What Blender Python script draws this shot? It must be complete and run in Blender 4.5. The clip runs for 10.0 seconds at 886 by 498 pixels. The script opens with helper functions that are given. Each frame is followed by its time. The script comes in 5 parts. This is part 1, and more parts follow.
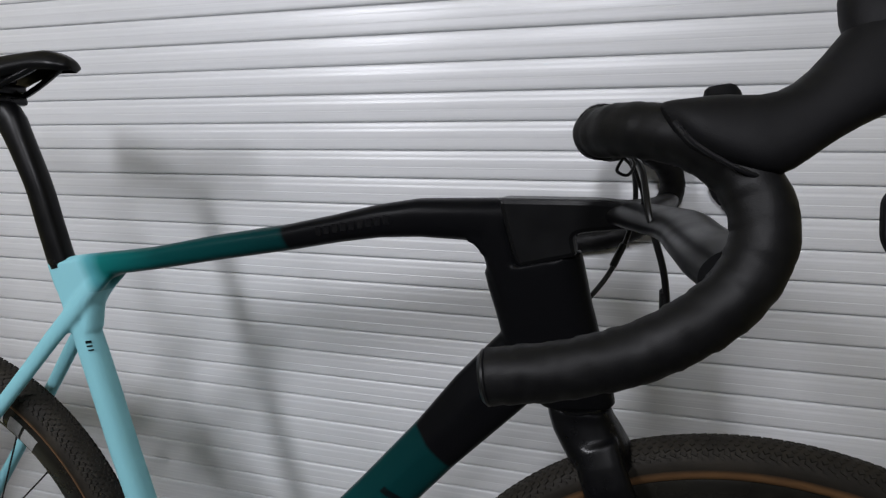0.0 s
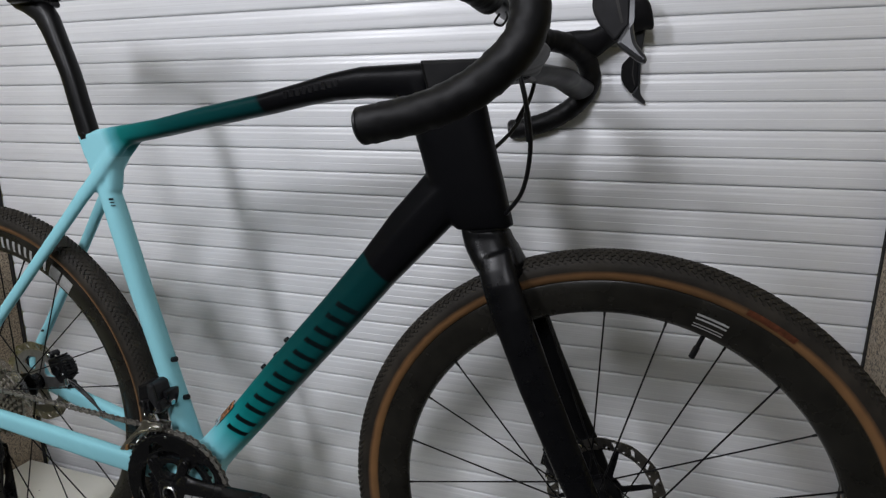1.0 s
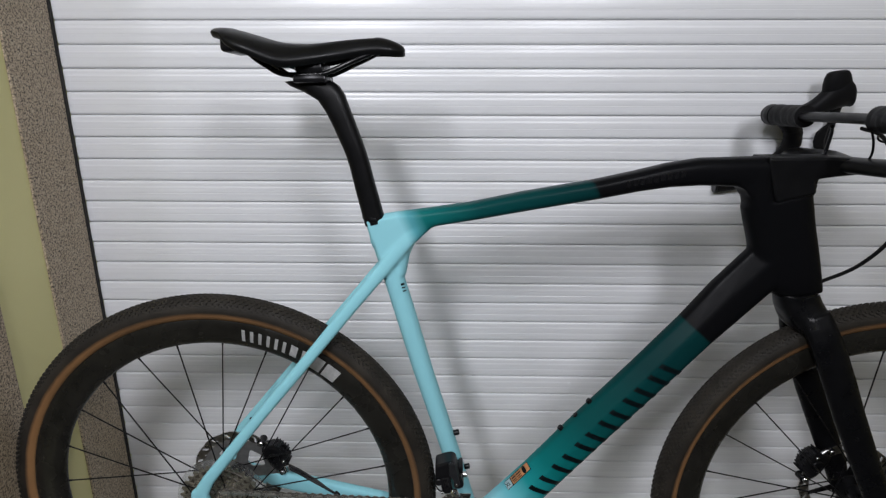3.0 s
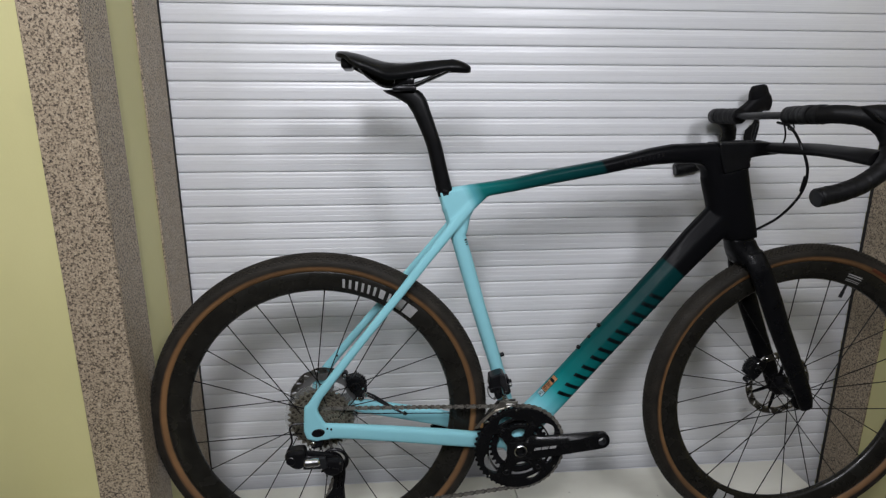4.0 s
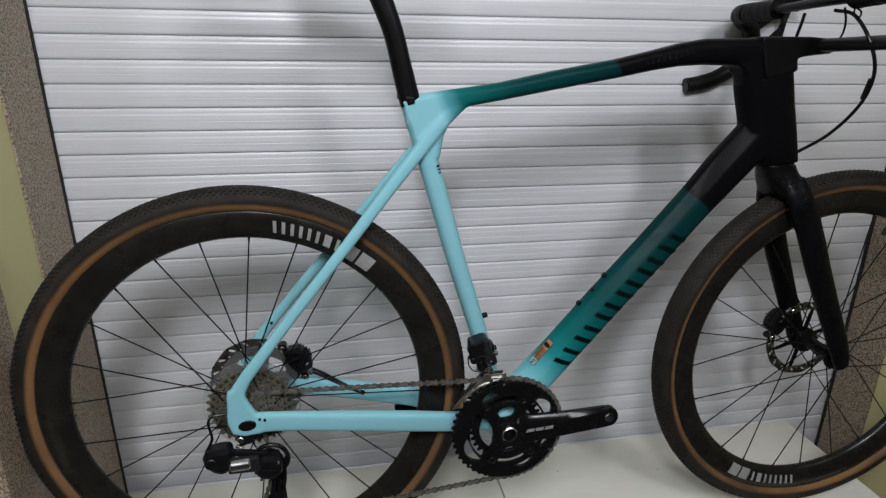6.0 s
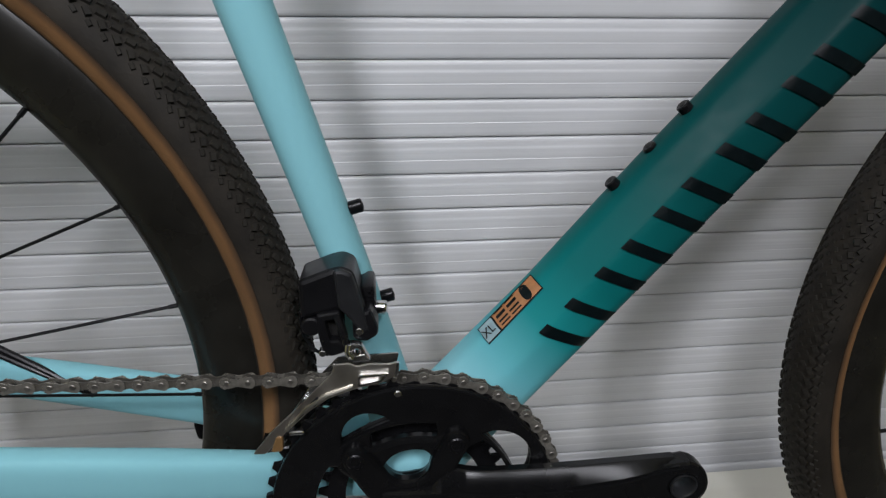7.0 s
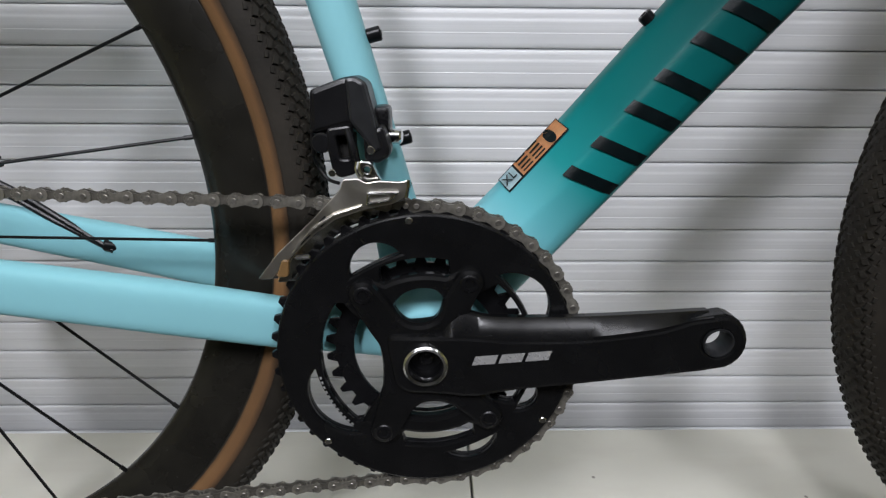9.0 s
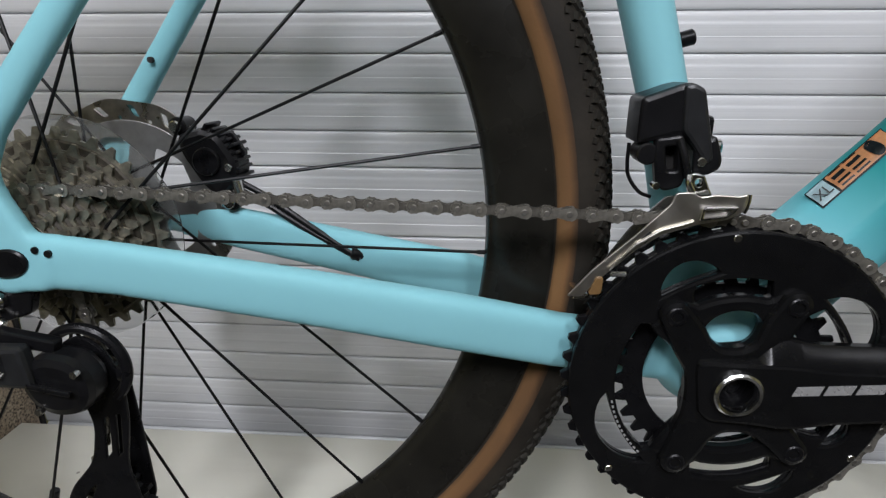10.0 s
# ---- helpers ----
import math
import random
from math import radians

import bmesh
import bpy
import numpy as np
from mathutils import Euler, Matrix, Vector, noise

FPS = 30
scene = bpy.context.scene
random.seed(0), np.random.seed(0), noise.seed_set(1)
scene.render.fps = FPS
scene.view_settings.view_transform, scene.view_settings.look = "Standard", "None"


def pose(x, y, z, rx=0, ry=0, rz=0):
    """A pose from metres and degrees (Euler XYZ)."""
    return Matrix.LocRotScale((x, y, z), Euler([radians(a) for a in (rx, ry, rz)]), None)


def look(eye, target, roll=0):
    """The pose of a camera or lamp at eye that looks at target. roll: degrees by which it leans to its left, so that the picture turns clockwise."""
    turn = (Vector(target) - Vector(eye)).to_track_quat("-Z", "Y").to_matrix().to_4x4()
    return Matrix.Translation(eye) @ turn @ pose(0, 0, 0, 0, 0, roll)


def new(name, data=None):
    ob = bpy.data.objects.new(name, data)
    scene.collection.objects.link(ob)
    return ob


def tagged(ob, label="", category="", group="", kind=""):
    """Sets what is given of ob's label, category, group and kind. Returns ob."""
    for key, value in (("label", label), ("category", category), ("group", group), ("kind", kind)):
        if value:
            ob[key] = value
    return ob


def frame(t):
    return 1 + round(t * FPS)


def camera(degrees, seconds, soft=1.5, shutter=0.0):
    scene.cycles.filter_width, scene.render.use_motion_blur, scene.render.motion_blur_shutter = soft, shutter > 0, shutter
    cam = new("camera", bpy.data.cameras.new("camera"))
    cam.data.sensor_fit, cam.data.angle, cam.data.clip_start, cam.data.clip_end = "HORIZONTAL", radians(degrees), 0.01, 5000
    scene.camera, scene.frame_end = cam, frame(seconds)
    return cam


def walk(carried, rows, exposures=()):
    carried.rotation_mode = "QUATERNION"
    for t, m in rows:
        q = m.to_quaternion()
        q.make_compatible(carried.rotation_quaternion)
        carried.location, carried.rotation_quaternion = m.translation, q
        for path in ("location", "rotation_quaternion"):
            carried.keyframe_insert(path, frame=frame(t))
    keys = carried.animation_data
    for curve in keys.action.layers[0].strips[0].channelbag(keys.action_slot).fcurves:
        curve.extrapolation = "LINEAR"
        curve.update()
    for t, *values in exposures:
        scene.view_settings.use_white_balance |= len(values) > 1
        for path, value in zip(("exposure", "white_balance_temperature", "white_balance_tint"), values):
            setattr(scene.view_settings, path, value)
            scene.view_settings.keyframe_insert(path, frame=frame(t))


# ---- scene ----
# The bicycle's own frame: x forward, y towards the shutter, z up, origin at the rear axle.
BENCH = 0.75
BIKE = pose(0, 0, BENCH + 0.352, -1.6, -0.2, 0)
cam = camera(76.1, 10.0, soft=1.3)
PATH = [
    (0, (0.919, -0.558, 0.614), (0.404, 1.35, 0.304), 0.3),
    (0.5, (1.031, -0.627, 0.565), (0.442, 1.253, 0.224), 0.4),
    (1, (1.074, -0.702, 0.49), (0.487, 1.169, 0.093), 0.5),
    (1.5, (0.972, -0.738, 0.462), (0.473, 1.14, -0.009), 0.5),
    (2, (0.753, -0.826, 0.529), (0.383, 1.073, 0.025), 0.5),
    (2.5, (0.572, -0.823, 0.593), (0.366, 1.1, 0.081), 0.3),
    (3, (0.388, -0.831, 0.653), (0.351, 1.105, 0.152), -0.1),
    (3.2, (0.307, -0.883, 0.657), (0.329, 1.057, 0.173), -0.1),
    (4.3, (0.131, -1.244, 0.601), (0.36, 0.696, 0.169), -0.3),
    (4.5, (0.1, -1.312, 0.585), (0.374, 0.623, 0.159), -0.3),
    (5, (0.06, -1.357, 0.575), (0.399, 0.56, 0.118), -0.4),
    (5.2, (0.057, -1.296, 0.578), (0.402, 0.615, 0.1), -0.3),
    (6.3, (0.251, -0.71, 0.459), (0.567, 1.168, -0.152), -0.0),
    (6.5, (0.313, -0.603, 0.407), (0.59, 1.277, -0.219), -0.3),
    (7, (0.414, -0.358, 0.224), (0.604, 1.512, -0.46), -0.2),
    (7.5, (0.425, -0.296, 0.099), (0.576, 1.567, -0.61), 0.1),
    (8, (0.428, -0.309, 0.055), (0.55, 1.564, -0.635), 0.2),
    (8.5, (0.436, -0.362, 0.0626), (0.512, 1.512, -0.591), 0.3),
    (9, (0.43, -0.38, 0.108), (0.467, 1.519, -0.517), 0.2),
    (9.5, (0.371, -0.337, 0.114), (0.339, 1.569, -0.491), 0.1),
    (10, (0.277, -0.365, 0.108), (0.135, 1.535, -0.499), -0.1),
]
EXPOSURES = [(0, -0.36), (0.5, -0.30), (1.5, -0.13), (2.5, -0.02), (3.0, -0.20), (4.5, -0.28), (5.0, -0.31), (6.5, -0.26), (7.0, -0.18), (7.5, 0.1), (8.0, 0.38), (8.5, 0.42), (9.0, 0.22), (9.5, 0.06), (10, 0.14)]
walk(cam, [(t, BIKE @ look(eye, target, roll)) for t, eye, target, roll in PATH], EXPOSURES)

# ---- light ----
world = bpy.data.worlds.new("room_air")
scene.world = world
world.use_nodes = True
world.node_tree.nodes["Background"].inputs[0].default_value = (0.75, 0.8, 0.85, 1)
world.node_tree.nodes["Background"].inputs[1].default_value = 0.03
scene.view_settings.exposure = 0.0


# a row of ceiling lamps turned towards the alcove: place along the row, watts, tilt
LAMP_WHITE = (0.89, 0.895, 0.965)
LAMPS = ((-1.00, 9, 42), (-0.10, 41, 45), (0.90, 27, 43), (2.10, 3, 40))


def lamp_place(x, tilt):
    return pose(x, -1.40, 2.66, tilt, 0, 0)


for lamp_x, watts, tilt in LAMPS:
    light = bpy.data.lights.new("ceiling_lamp_light", "AREA")
    light.shape, light.size, light.size_y, light.energy, light.color = "RECTANGLE", 0.22, 0.80, watts, LAMP_WHITE
    new("ceiling_lamp_light", light).matrix_world = lamp_place(lamp_x, tilt)

# ---- materials ----


class Nodes:
    """Short words for building a node material."""

    def __init__(self, name):
        self.mat = bpy.data.materials.new(name)
        self.mat.use_nodes = True
        self.tree = self.mat.node_tree
        self.bsdf = self.tree.nodes["Principled BSDF"]
        self.coords = self.add("ShaderNodeTexCoord").outputs["Object"]

    def add(self, kind):
        return self.tree.nodes.new(kind)

    def link(self, a, b):
        self.tree.links.new(a, b)

    def put(self, socket, value):
        if hasattr(value, "is_output"):
            self.link(value, socket)
        else:
            socket.default_value = value

    def math(self, op, a, b=0.0):
        node = self.add("ShaderNodeMath")
        node.operation = op
        self.put(node.inputs[0], a)
        self.put(node.inputs[1], b)
        return node.outputs[0]

    def scaled(self, sx, sy, sz, source=None):
        node = self.add("ShaderNodeMapping")
        node.inputs["Scale"].default_value = (sx, sy, sz)
        self.link(source or self.coords, node.inputs["Vector"])
        return node.outputs[0]

    def noise(self, scale, detail=4, rough=0.55, vector=None):
        node = self.add("ShaderNodeTexNoise")
        node.inputs["Scale"].default_value = scale
        node.inputs["Detail"].default_value = detail
        node.inputs["Roughness"].default_value = rough
        self.link(vector or self.coords, node.inputs["Vector"])
        return node.outputs["Fac"]

    def ramp(self, fac, stops, ease="LINEAR"):
        node = self.add("ShaderNodeValToRGB")
        ramp = node.color_ramp
        ramp.interpolation = ease
        while len(ramp.elements) < len(stops):
            ramp.elements.new(0.5)
        for element, (at, colour) in zip(ramp.elements, stops):
            element.position = at
            element.color = (*colour, 1) if not isinstance(colour, float) else (colour, colour, colour, 1)
        self.link(fac, node.inputs[0])
        return node.outputs[0]

    def mix(self, fac, a, b, blend="MIX"):
        node = self.add("ShaderNodeMix")
        node.data_type, node.blend_type = "RGBA", blend
        self.put(node.inputs[0], fac)
        self.put(node.inputs[6], a if hasattr(a, "is_output") else (*a, 1))
        self.put(node.inputs[7], b if hasattr(b, "is_output") else (*b, 1))
        return node.outputs[2]

    def bump(self, height, strength, distance, normal=None):
        node = self.add("ShaderNodeBump")
        node.inputs["Strength"].default_value = strength
        node.inputs["Distance"].default_value = distance
        self.link(height, node.inputs["Height"])
        if normal is not None:
            self.link(normal, node.inputs["Normal"])
        self.link(node.outputs[0], self.bsdf.inputs["Normal"])
        return node.outputs[0]

    def set(self, colour=None, rough=None, metal=None, coat=None, spec=None):
        for key, value in (("Base Color", colour), ("Roughness", rough), ("Metallic", metal), ("Coat Weight", coat), ("Specular IOR Level", spec)):
            if value is not None:
                if isinstance(value, tuple) and len(value) == 3:
                    value = (*value, 1)
                self.put(self.bsdf.inputs[key], value)
        return self.mat


def plain(name, colour, rough, metal=0.0, vary=0.15, scale=60.0, bump=0.0, coat=0.0, grain=400.0, spec=0.5):
    """A surface with slight mottling, uneven gloss and, where given, a fine grain."""
    n = Nodes(name)
    wide, fine = n.noise(scale, 5), n.noise(grain, 3)
    dark = tuple(c * (1 - vary) for c in colour)
    light = tuple(min(1.0, c * (1 + vary)) for c in colour)
    n.set(n.ramp(wide, [(0.3, dark), (0.7, light)]), n.ramp(n.noise(scale * 0.6, 4), [(0.3, max(0.02, rough - 0.07)), (0.7, min(1.0, rough + 0.07))]), metal, coat, spec)
    if bump:
        n.bump(fine, bump, 0.001)
    return n.mat


def shutter_paint():
    n = Nodes("shutter_aluminium")
    streak = n.noise(1.0, 5, 0.6, n.scaled(1.2, 60, 420))
    grime = n.noise(3.5, 4, 0.6)
    base = n.ramp(streak, [(0.3, (0.655, 0.665, 0.68)), (0.7, (0.745, 0.755, 0.77))])
    n.set(n.mix(n.ramp(grime, [(0.45, 0.0), (0.8, 0.22)]), base, (0.57, 0.575, 0.57)), n.ramp(streak, [(0.25, 0.29), (0.75, 0.44)]), 0.06, spec=0.5)
    n.bump(n.noise(1.0, 3, 0.5, n.scaled(0.9, 30, 700)), 0.22, 0.0005, n.bump(n.noise(1.0, 2, 0.4, n.scaled(3.0, 8, 60)), 0.2, 0.0015))
    return n.mat


def granite():
    n = Nodes("speckled_granite")
    cells = n.add("ShaderNodeTexVoronoi")
    cells.inputs["Scale"].default_value = 380
    n.link(n.coords, cells.inputs["Vector"])
    grain = n.noise(290, 2, 0.5)
    tone = n.add("ShaderNodeSeparateColor")
    n.link(cells.outputs["Color"], tone.inputs[0])
    speck = n.ramp(tone.outputs[0], [(0.0, (0.018, 0.014, 0.011)), (0.20, (0.10, 0.075, 0.055)), (0.36, (0.30, 0.24, 0.165)), (0.70, (0.44, 0.36, 0.255)), (0.92, (0.58, 0.50, 0.38))], "CONSTANT")
    cloud = n.ramp(grain, [(0.40, (0.040, 0.030, 0.022)), (0.46, (0.25, 0.195, 0.14)), (0.58, (0.47, 0.385, 0.275)), (0.70, (0.34, 0.275, 0.20))])
    n.set(n.mix(0.68, speck, cloud), n.ramp(n.noise(40, 3), [(0.3, 0.3), (0.7, 0.5)]), 0.0, spec=0.35)
    n.bump(grain, 0.08, 0.0005)
    return n.mat


def wall_paint():
    n = Nodes("yellow_wall_paint")
    wide, orange = n.noise(2.2, 4), n.noise(180, 4, 0.6)
    colour = n.ramp(wide, [(0.3, (0.555, 0.52, 0.25)), (0.7, (0.61, 0.57, 0.285))])
    stain = n.ramp(n.noise(7, 2, 0.3), [(0.70, 0.0), (0.80, 0.25)])
    n.set(n.mix(stain, colour, (0.42, 0.38, 0.20)), 0.55)
    n.bump(orange, 0.15, 0.0012)
    return n.mat


LIGHT_BLUE = (0.25, 0.55, 0.61)


def frame_paint():
    """Turquoise that runs through teal to black along the top tube and the down tube."""
    n = Nodes("frame_paint")
    split = n.add("ShaderNodeSeparateXYZ")
    n.link(n.coords, split.inputs[0])
    x, z = split.outputs[0], split.outputs[2]
    along_top = n.math("ADD", n.math("MULTIPLY", x, 0.9), n.math("MULTIPLY", z, 0.43))
    along_down = n.math("ADD", n.math("MULTIPLY", x, 0.665), n.math("MULTIPLY", z, 0.746))
    black = (0.0040, 0.0041, 0.0047)
    top = n.ramp(along_top, [(0.485, LIGHT_BLUE), (0.500, (0.08, 0.30, 0.34)), (0.520, (0.006, 0.125, 0.120)), (0.60, (0.003, 0.050, 0.050)), (0.74, (0.0025, 0.027, 0.028)), (0.7615, (0.0025, 0.025, 0.026)), (0.7625, black)])
    down = n.ramp(along_down, [(0.308, LIGHT_BLUE), (0.338, (0.12, 0.42, 0.47)), (0.376, (0.012, 0.225, 0.23)), (0.42, (0.004, 0.132, 0.130)), (0.51, (0.003, 0.062, 0.061)), (0.645, (0.0025, 0.031, 0.032)), (0.7405, (0.0025, 0.025, 0.026)), (0.7415, black)])
    rest = n.mix(n.math("GREATER_THAN", x, 0.455), LIGHT_BLUE, down)
    colour = n.mix(n.math("GREATER_THAN", z, 0.452), rest, top)
    n.set(colour, n.ramp(n.noise(90, 3), [(0.3, 0.28), (0.7, 0.38)]), 0.0, 0.0, 0.045)
    n.bsdf.inputs["Coat Roughness"].default_value = 0.25
    n.bump(n.noise(900, 2), 0.02, 0.0004)
    return n.mat


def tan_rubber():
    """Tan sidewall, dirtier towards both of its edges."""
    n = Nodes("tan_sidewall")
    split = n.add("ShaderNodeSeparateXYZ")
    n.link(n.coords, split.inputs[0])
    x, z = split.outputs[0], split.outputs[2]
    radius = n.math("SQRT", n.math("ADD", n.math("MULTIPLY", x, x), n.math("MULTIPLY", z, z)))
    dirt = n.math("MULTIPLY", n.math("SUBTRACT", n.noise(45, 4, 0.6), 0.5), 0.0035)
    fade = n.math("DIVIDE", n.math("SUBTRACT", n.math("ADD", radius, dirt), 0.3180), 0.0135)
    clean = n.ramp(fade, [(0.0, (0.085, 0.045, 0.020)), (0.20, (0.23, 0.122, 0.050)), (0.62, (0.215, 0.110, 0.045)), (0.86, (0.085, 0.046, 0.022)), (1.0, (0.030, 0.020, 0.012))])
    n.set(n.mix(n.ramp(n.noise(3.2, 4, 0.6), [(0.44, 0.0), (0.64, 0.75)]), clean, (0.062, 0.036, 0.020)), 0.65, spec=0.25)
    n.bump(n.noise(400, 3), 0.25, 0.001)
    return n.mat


def used_board():
    """White laminate with faint smears and a few dark specks."""
    n = Nodes("white_laminate")
    base = n.ramp(n.noise(5, 4), [(0.3, (0.70, 0.69, 0.61)), (0.7, (0.76, 0.75, 0.67))])
    smear = n.mix(n.ramp(n.noise(1.0, 3, 0.5, n.scaled(6, 22, 10)), [(0.52, 0.0), (0.78, 0.28)]), base, (0.56, 0.52, 0.45))
    dots = n.add("ShaderNodeTexVoronoi")
    dots.inputs["Scale"].default_value = 22
    n.link(n.coords, dots.inputs["Vector"])
    specks = n.ramp(dots.outputs["Distance"], [(0.030, 0.75), (0.055, 0.0)])
    rare = n.ramp(n.noise(9, 1), [(0.56, 0.0), (0.6, 1.0)])
    n.set(n.mix(n.math("MULTIPLY", specks, rare), smear, (0.14, 0.12, 0.10)), n.ramp(n.noise(12, 3), [(0.3, 0.34), (0.7, 0.5)]), 0.0, spec=0.4)
    n.bump(n.noise(300, 2), 0.03, 0.0005)
    return n.mat


SHUTTER, GRANITE, YELLOW_WALL, FRAME_PAINT = shutter_paint(), granite(), wall_paint(), frame_paint()
CARBON = plain("matt_black_carbon", (0.0042, 0.0043, 0.0047), 0.36, 0, 0.2, 50, 0.02, spec=0.18)
FORK_BLACK = plain("satin_black_fork_paint", (0.0040, 0.0041, 0.0047), 0.30, 0, 0.2, 60, 0.02, spec=0.16)
SATIN_BLACK = plain("satin_black_paint", (0.0052, 0.0053, 0.0057), 0.24, 0, 0.2, 60, 0.02, spec=0.32)
RIM_BLACK = plain("satin_black_carbon_rim", (0.0125, 0.0118, 0.0098), 0.27, 0, 0.25, 40, 0.02, spec=0.30)
ANODISED = plain("black_anodised_metal", (0.0085, 0.0085, 0.0095), 0.30, 0.3, 0.2, 120, 0.02, spec=0.25)
RUBBER = plain("tyre_rubber", (0.0170, 0.0150, 0.0115), 0.75, 0, 0.3, 70, 0.3, spec=0.25)
SIDEWALL_DARK = plain("dusty_dark_sidewall", (0.0190, 0.0160, 0.0120), 0.68, 0, 0.45, 24, 0.25, spec=0.25)
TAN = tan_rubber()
AMBER = plain("amber_plastic", (0.20, 0.115, 0.045), 0.4, 0, 0.2, 60)
TAPE = plain("bar_tape", (0.0040, 0.0040, 0.0043), 0.50, 0, 0.25, 90, 0.16, grain=1300, spec=0.17)
HOOD_RUBBER = plain("lever_hood_rubber", (0.0046, 0.0046, 0.0053), 0.60, 0, 0.2, 90, 0.16, grain=1500, spec=0.15)
PLASTIC = plain("black_plastic", (0.0062, 0.0062, 0.0070), 0.32, 0, 0.2, 70, 0.05, spec=0.28)
CHAIN_DARK = plain("oily_inner_links", (0.13, 0.122, 0.105), 0.40, 0.6, 0.35, 260, 0.1)
PIN_STEEL = plain("worn_chain_pin", (0.30, 0.285, 0.26), 0.5, 1.0, 0.1, 260)
STEEL = plain("worn_steel", (0.55, 0.54, 0.52), 0.25, 1.0, 0.15, 90, 0.05)
CAGE_STEEL = plain("satin_cage_steel", (0.66, 0.63, 0.57), 0.36, 1.0, 0.12, 90, 0.05)
CHROME = plain("polished_steel", (0.66, 0.665, 0.67), 0.18, 1.0, 0.08, 90, 0.02)
CHAIN_STEEL = plain("oily_chain_steel", (0.29, 0.275, 0.24), 0.30, 0.7, 0.30, 260, 0.1)
CASSETTE_STEEL = plain("dirty_cassette_steel", (0.23, 0.215, 0.170), 0.40, 0.7, 0.4, 160, 0.1)
SPROCKET_GRIME = plain("oily_sprocket_grime", (0.050, 0.043, 0.032), 0.45, 0.4, 0.4, 160, 0.1)
ROTOR_STEEL = plain("brake_rotor_steel", (0.45, 0.43, 0.40), 0.3, 1.0, 0.25, 120, 0.05)
CARRIER_GREY = plain("brushed_grey_aluminium", (0.30, 0.30, 0.295), 0.4, 0.8, 0.15, 90, 0.04)
GREY_METAL = plain("dark_grey_lever_metal", (0.026, 0.027, 0.029), 0.36, 0.4, 0.2, 90, 0.02)
SPOKE_BLACK = plain("black_spoke_steel", (0.005, 0.005, 0.0055), 0.4, 0.1, 0.1, 90, spec=0.25)
DECAL_WHITE = plain("pale_grey_print", (0.55, 0.55, 0.54), 0.45, 0, 0.12, 220)
DECAL_DARK = plain("dark_print", (0.006, 0.012, 0.014), 0.35, 0, 0.2, 120, spec=0.25)
DECAL_FAINT = plain("faint_gloss_print", (0.0065, 0.0066, 0.0072), 0.22, 0, 0.2, 120, spec=0.3)
DECAL_ORANGE = plain("orange_sticker", (0.72, 0.36, 0.16), 0.4, 0, 0.1, 220)
LABEL_RUST = plain("rust_red_label", (0.16, 0.050, 0.022), 0.6, 0, 0.4, 160, 0.1)
DECAL_BLUE = plain("pale_blue_sticker", (0.55, 0.72, 0.76), 0.4, 0, 0.1, 220)
SILVER_PRINT = plain("silver_print", (0.60, 0.60, 0.60), 0.3, 0.6, 0.1, 300)
WHITE_BOARD = used_board()
WHITE_METAL = plain("white_enamelled_metal", (0.68, 0.675, 0.65), 0.3, 0, 0.05, 8, 0.02)
# near-black that paints the shade inside gaps, holes and slots
GAP_BLACK = plain("gap_shade_black", (0.02, 0.019, 0.018), 0.9, 0, 0.3, 200, 0.4)
CEILING_WHITE = plain("ceiling_paint", (0.75, 0.75, 0.73), 0.8, 0, 0.05, 4, 0.1)
# floor colour chosen dark to weaken light bouncing up from below
FLOOR_TILE = plain("dimmed_floor", (0.07, 0.066, 0.060), 0.5, 0, 0.12, 8, 0.05)
GREEN_CLOTH = plain("dark_green_cloth", (0.016, 0.027, 0.006), 0.6, 0, 0.3, 30, 0.3)
# dark stand-in for an unlit room end; keeps haze off the black parts
REAR_WALL_DIM = plain("dimmed_rear_wall", (0.13, 0.126, 0.12), 0.6, 0, 0.06, 3, 0.1)
YELLOW_CLOTH = plain("bright_yellow_green_cloth", (0.50, 0.51, 0.025), 0.6, 0, 0.3, 40, 0.4)


def clear_plastic(name, colour):
    n = Nodes(name)
    n.set(n.ramp(n.noise(20, 3), [(0.3, tuple(c * 0.88 for c in colour)), (0.7, colour)]), 0.16)
    n.bsdf.inputs["Transmission Weight"].default_value = 0.3
    n.bump(n.noise(1.0, 3, 0.5, n.scaled(9, 45, 20)), 0.25, 0.003)
    return n.mat


MILKY = clear_plastic("milky_clear_plastic", (0.60, 0.60, 0.55))
MILKY_YELLOW = clear_plastic("yellowed_clear_plastic", (0.62, 0.60, 0.40))

# ---- mesh helpers ----


def mesh_of(name, bm, smooth=True, angle=35):
    bmesh.ops.recalc_face_normals(bm, faces=bm.faces[:])
    data = bpy.data.meshes.new(name)
    if smooth:
        for f in bm.faces:
            f.smooth = True
        limit = radians(angle)
        for e in bm.edges:
            if len(e.link_faces) == 2 and e.calc_face_angle(0.0) > limit:
                e.smooth = False
    bm.to_mesh(data)
    bm.free()
    return data


def part(name, shape, material, parent=None, label="", smooth=True, angle=35):
    """Links a bmesh or mesh as one object under a thing or a part."""
    data = mesh_of(name, shape, smooth, angle) if isinstance(shape, bmesh.types.BMesh) else shape
    if not data.materials:
        data.materials.append(material)
    ob = new(name, data)
    ob.parent = parent
    return tagged(ob, label)


def thing(name, label, category, m=None, group="", kind=""):
    ob = new(name)
    ob.empty_display_size = 0.05
    if m is not None:
        ob.matrix_world = m
    return tagged(ob, label, category, group, kind)


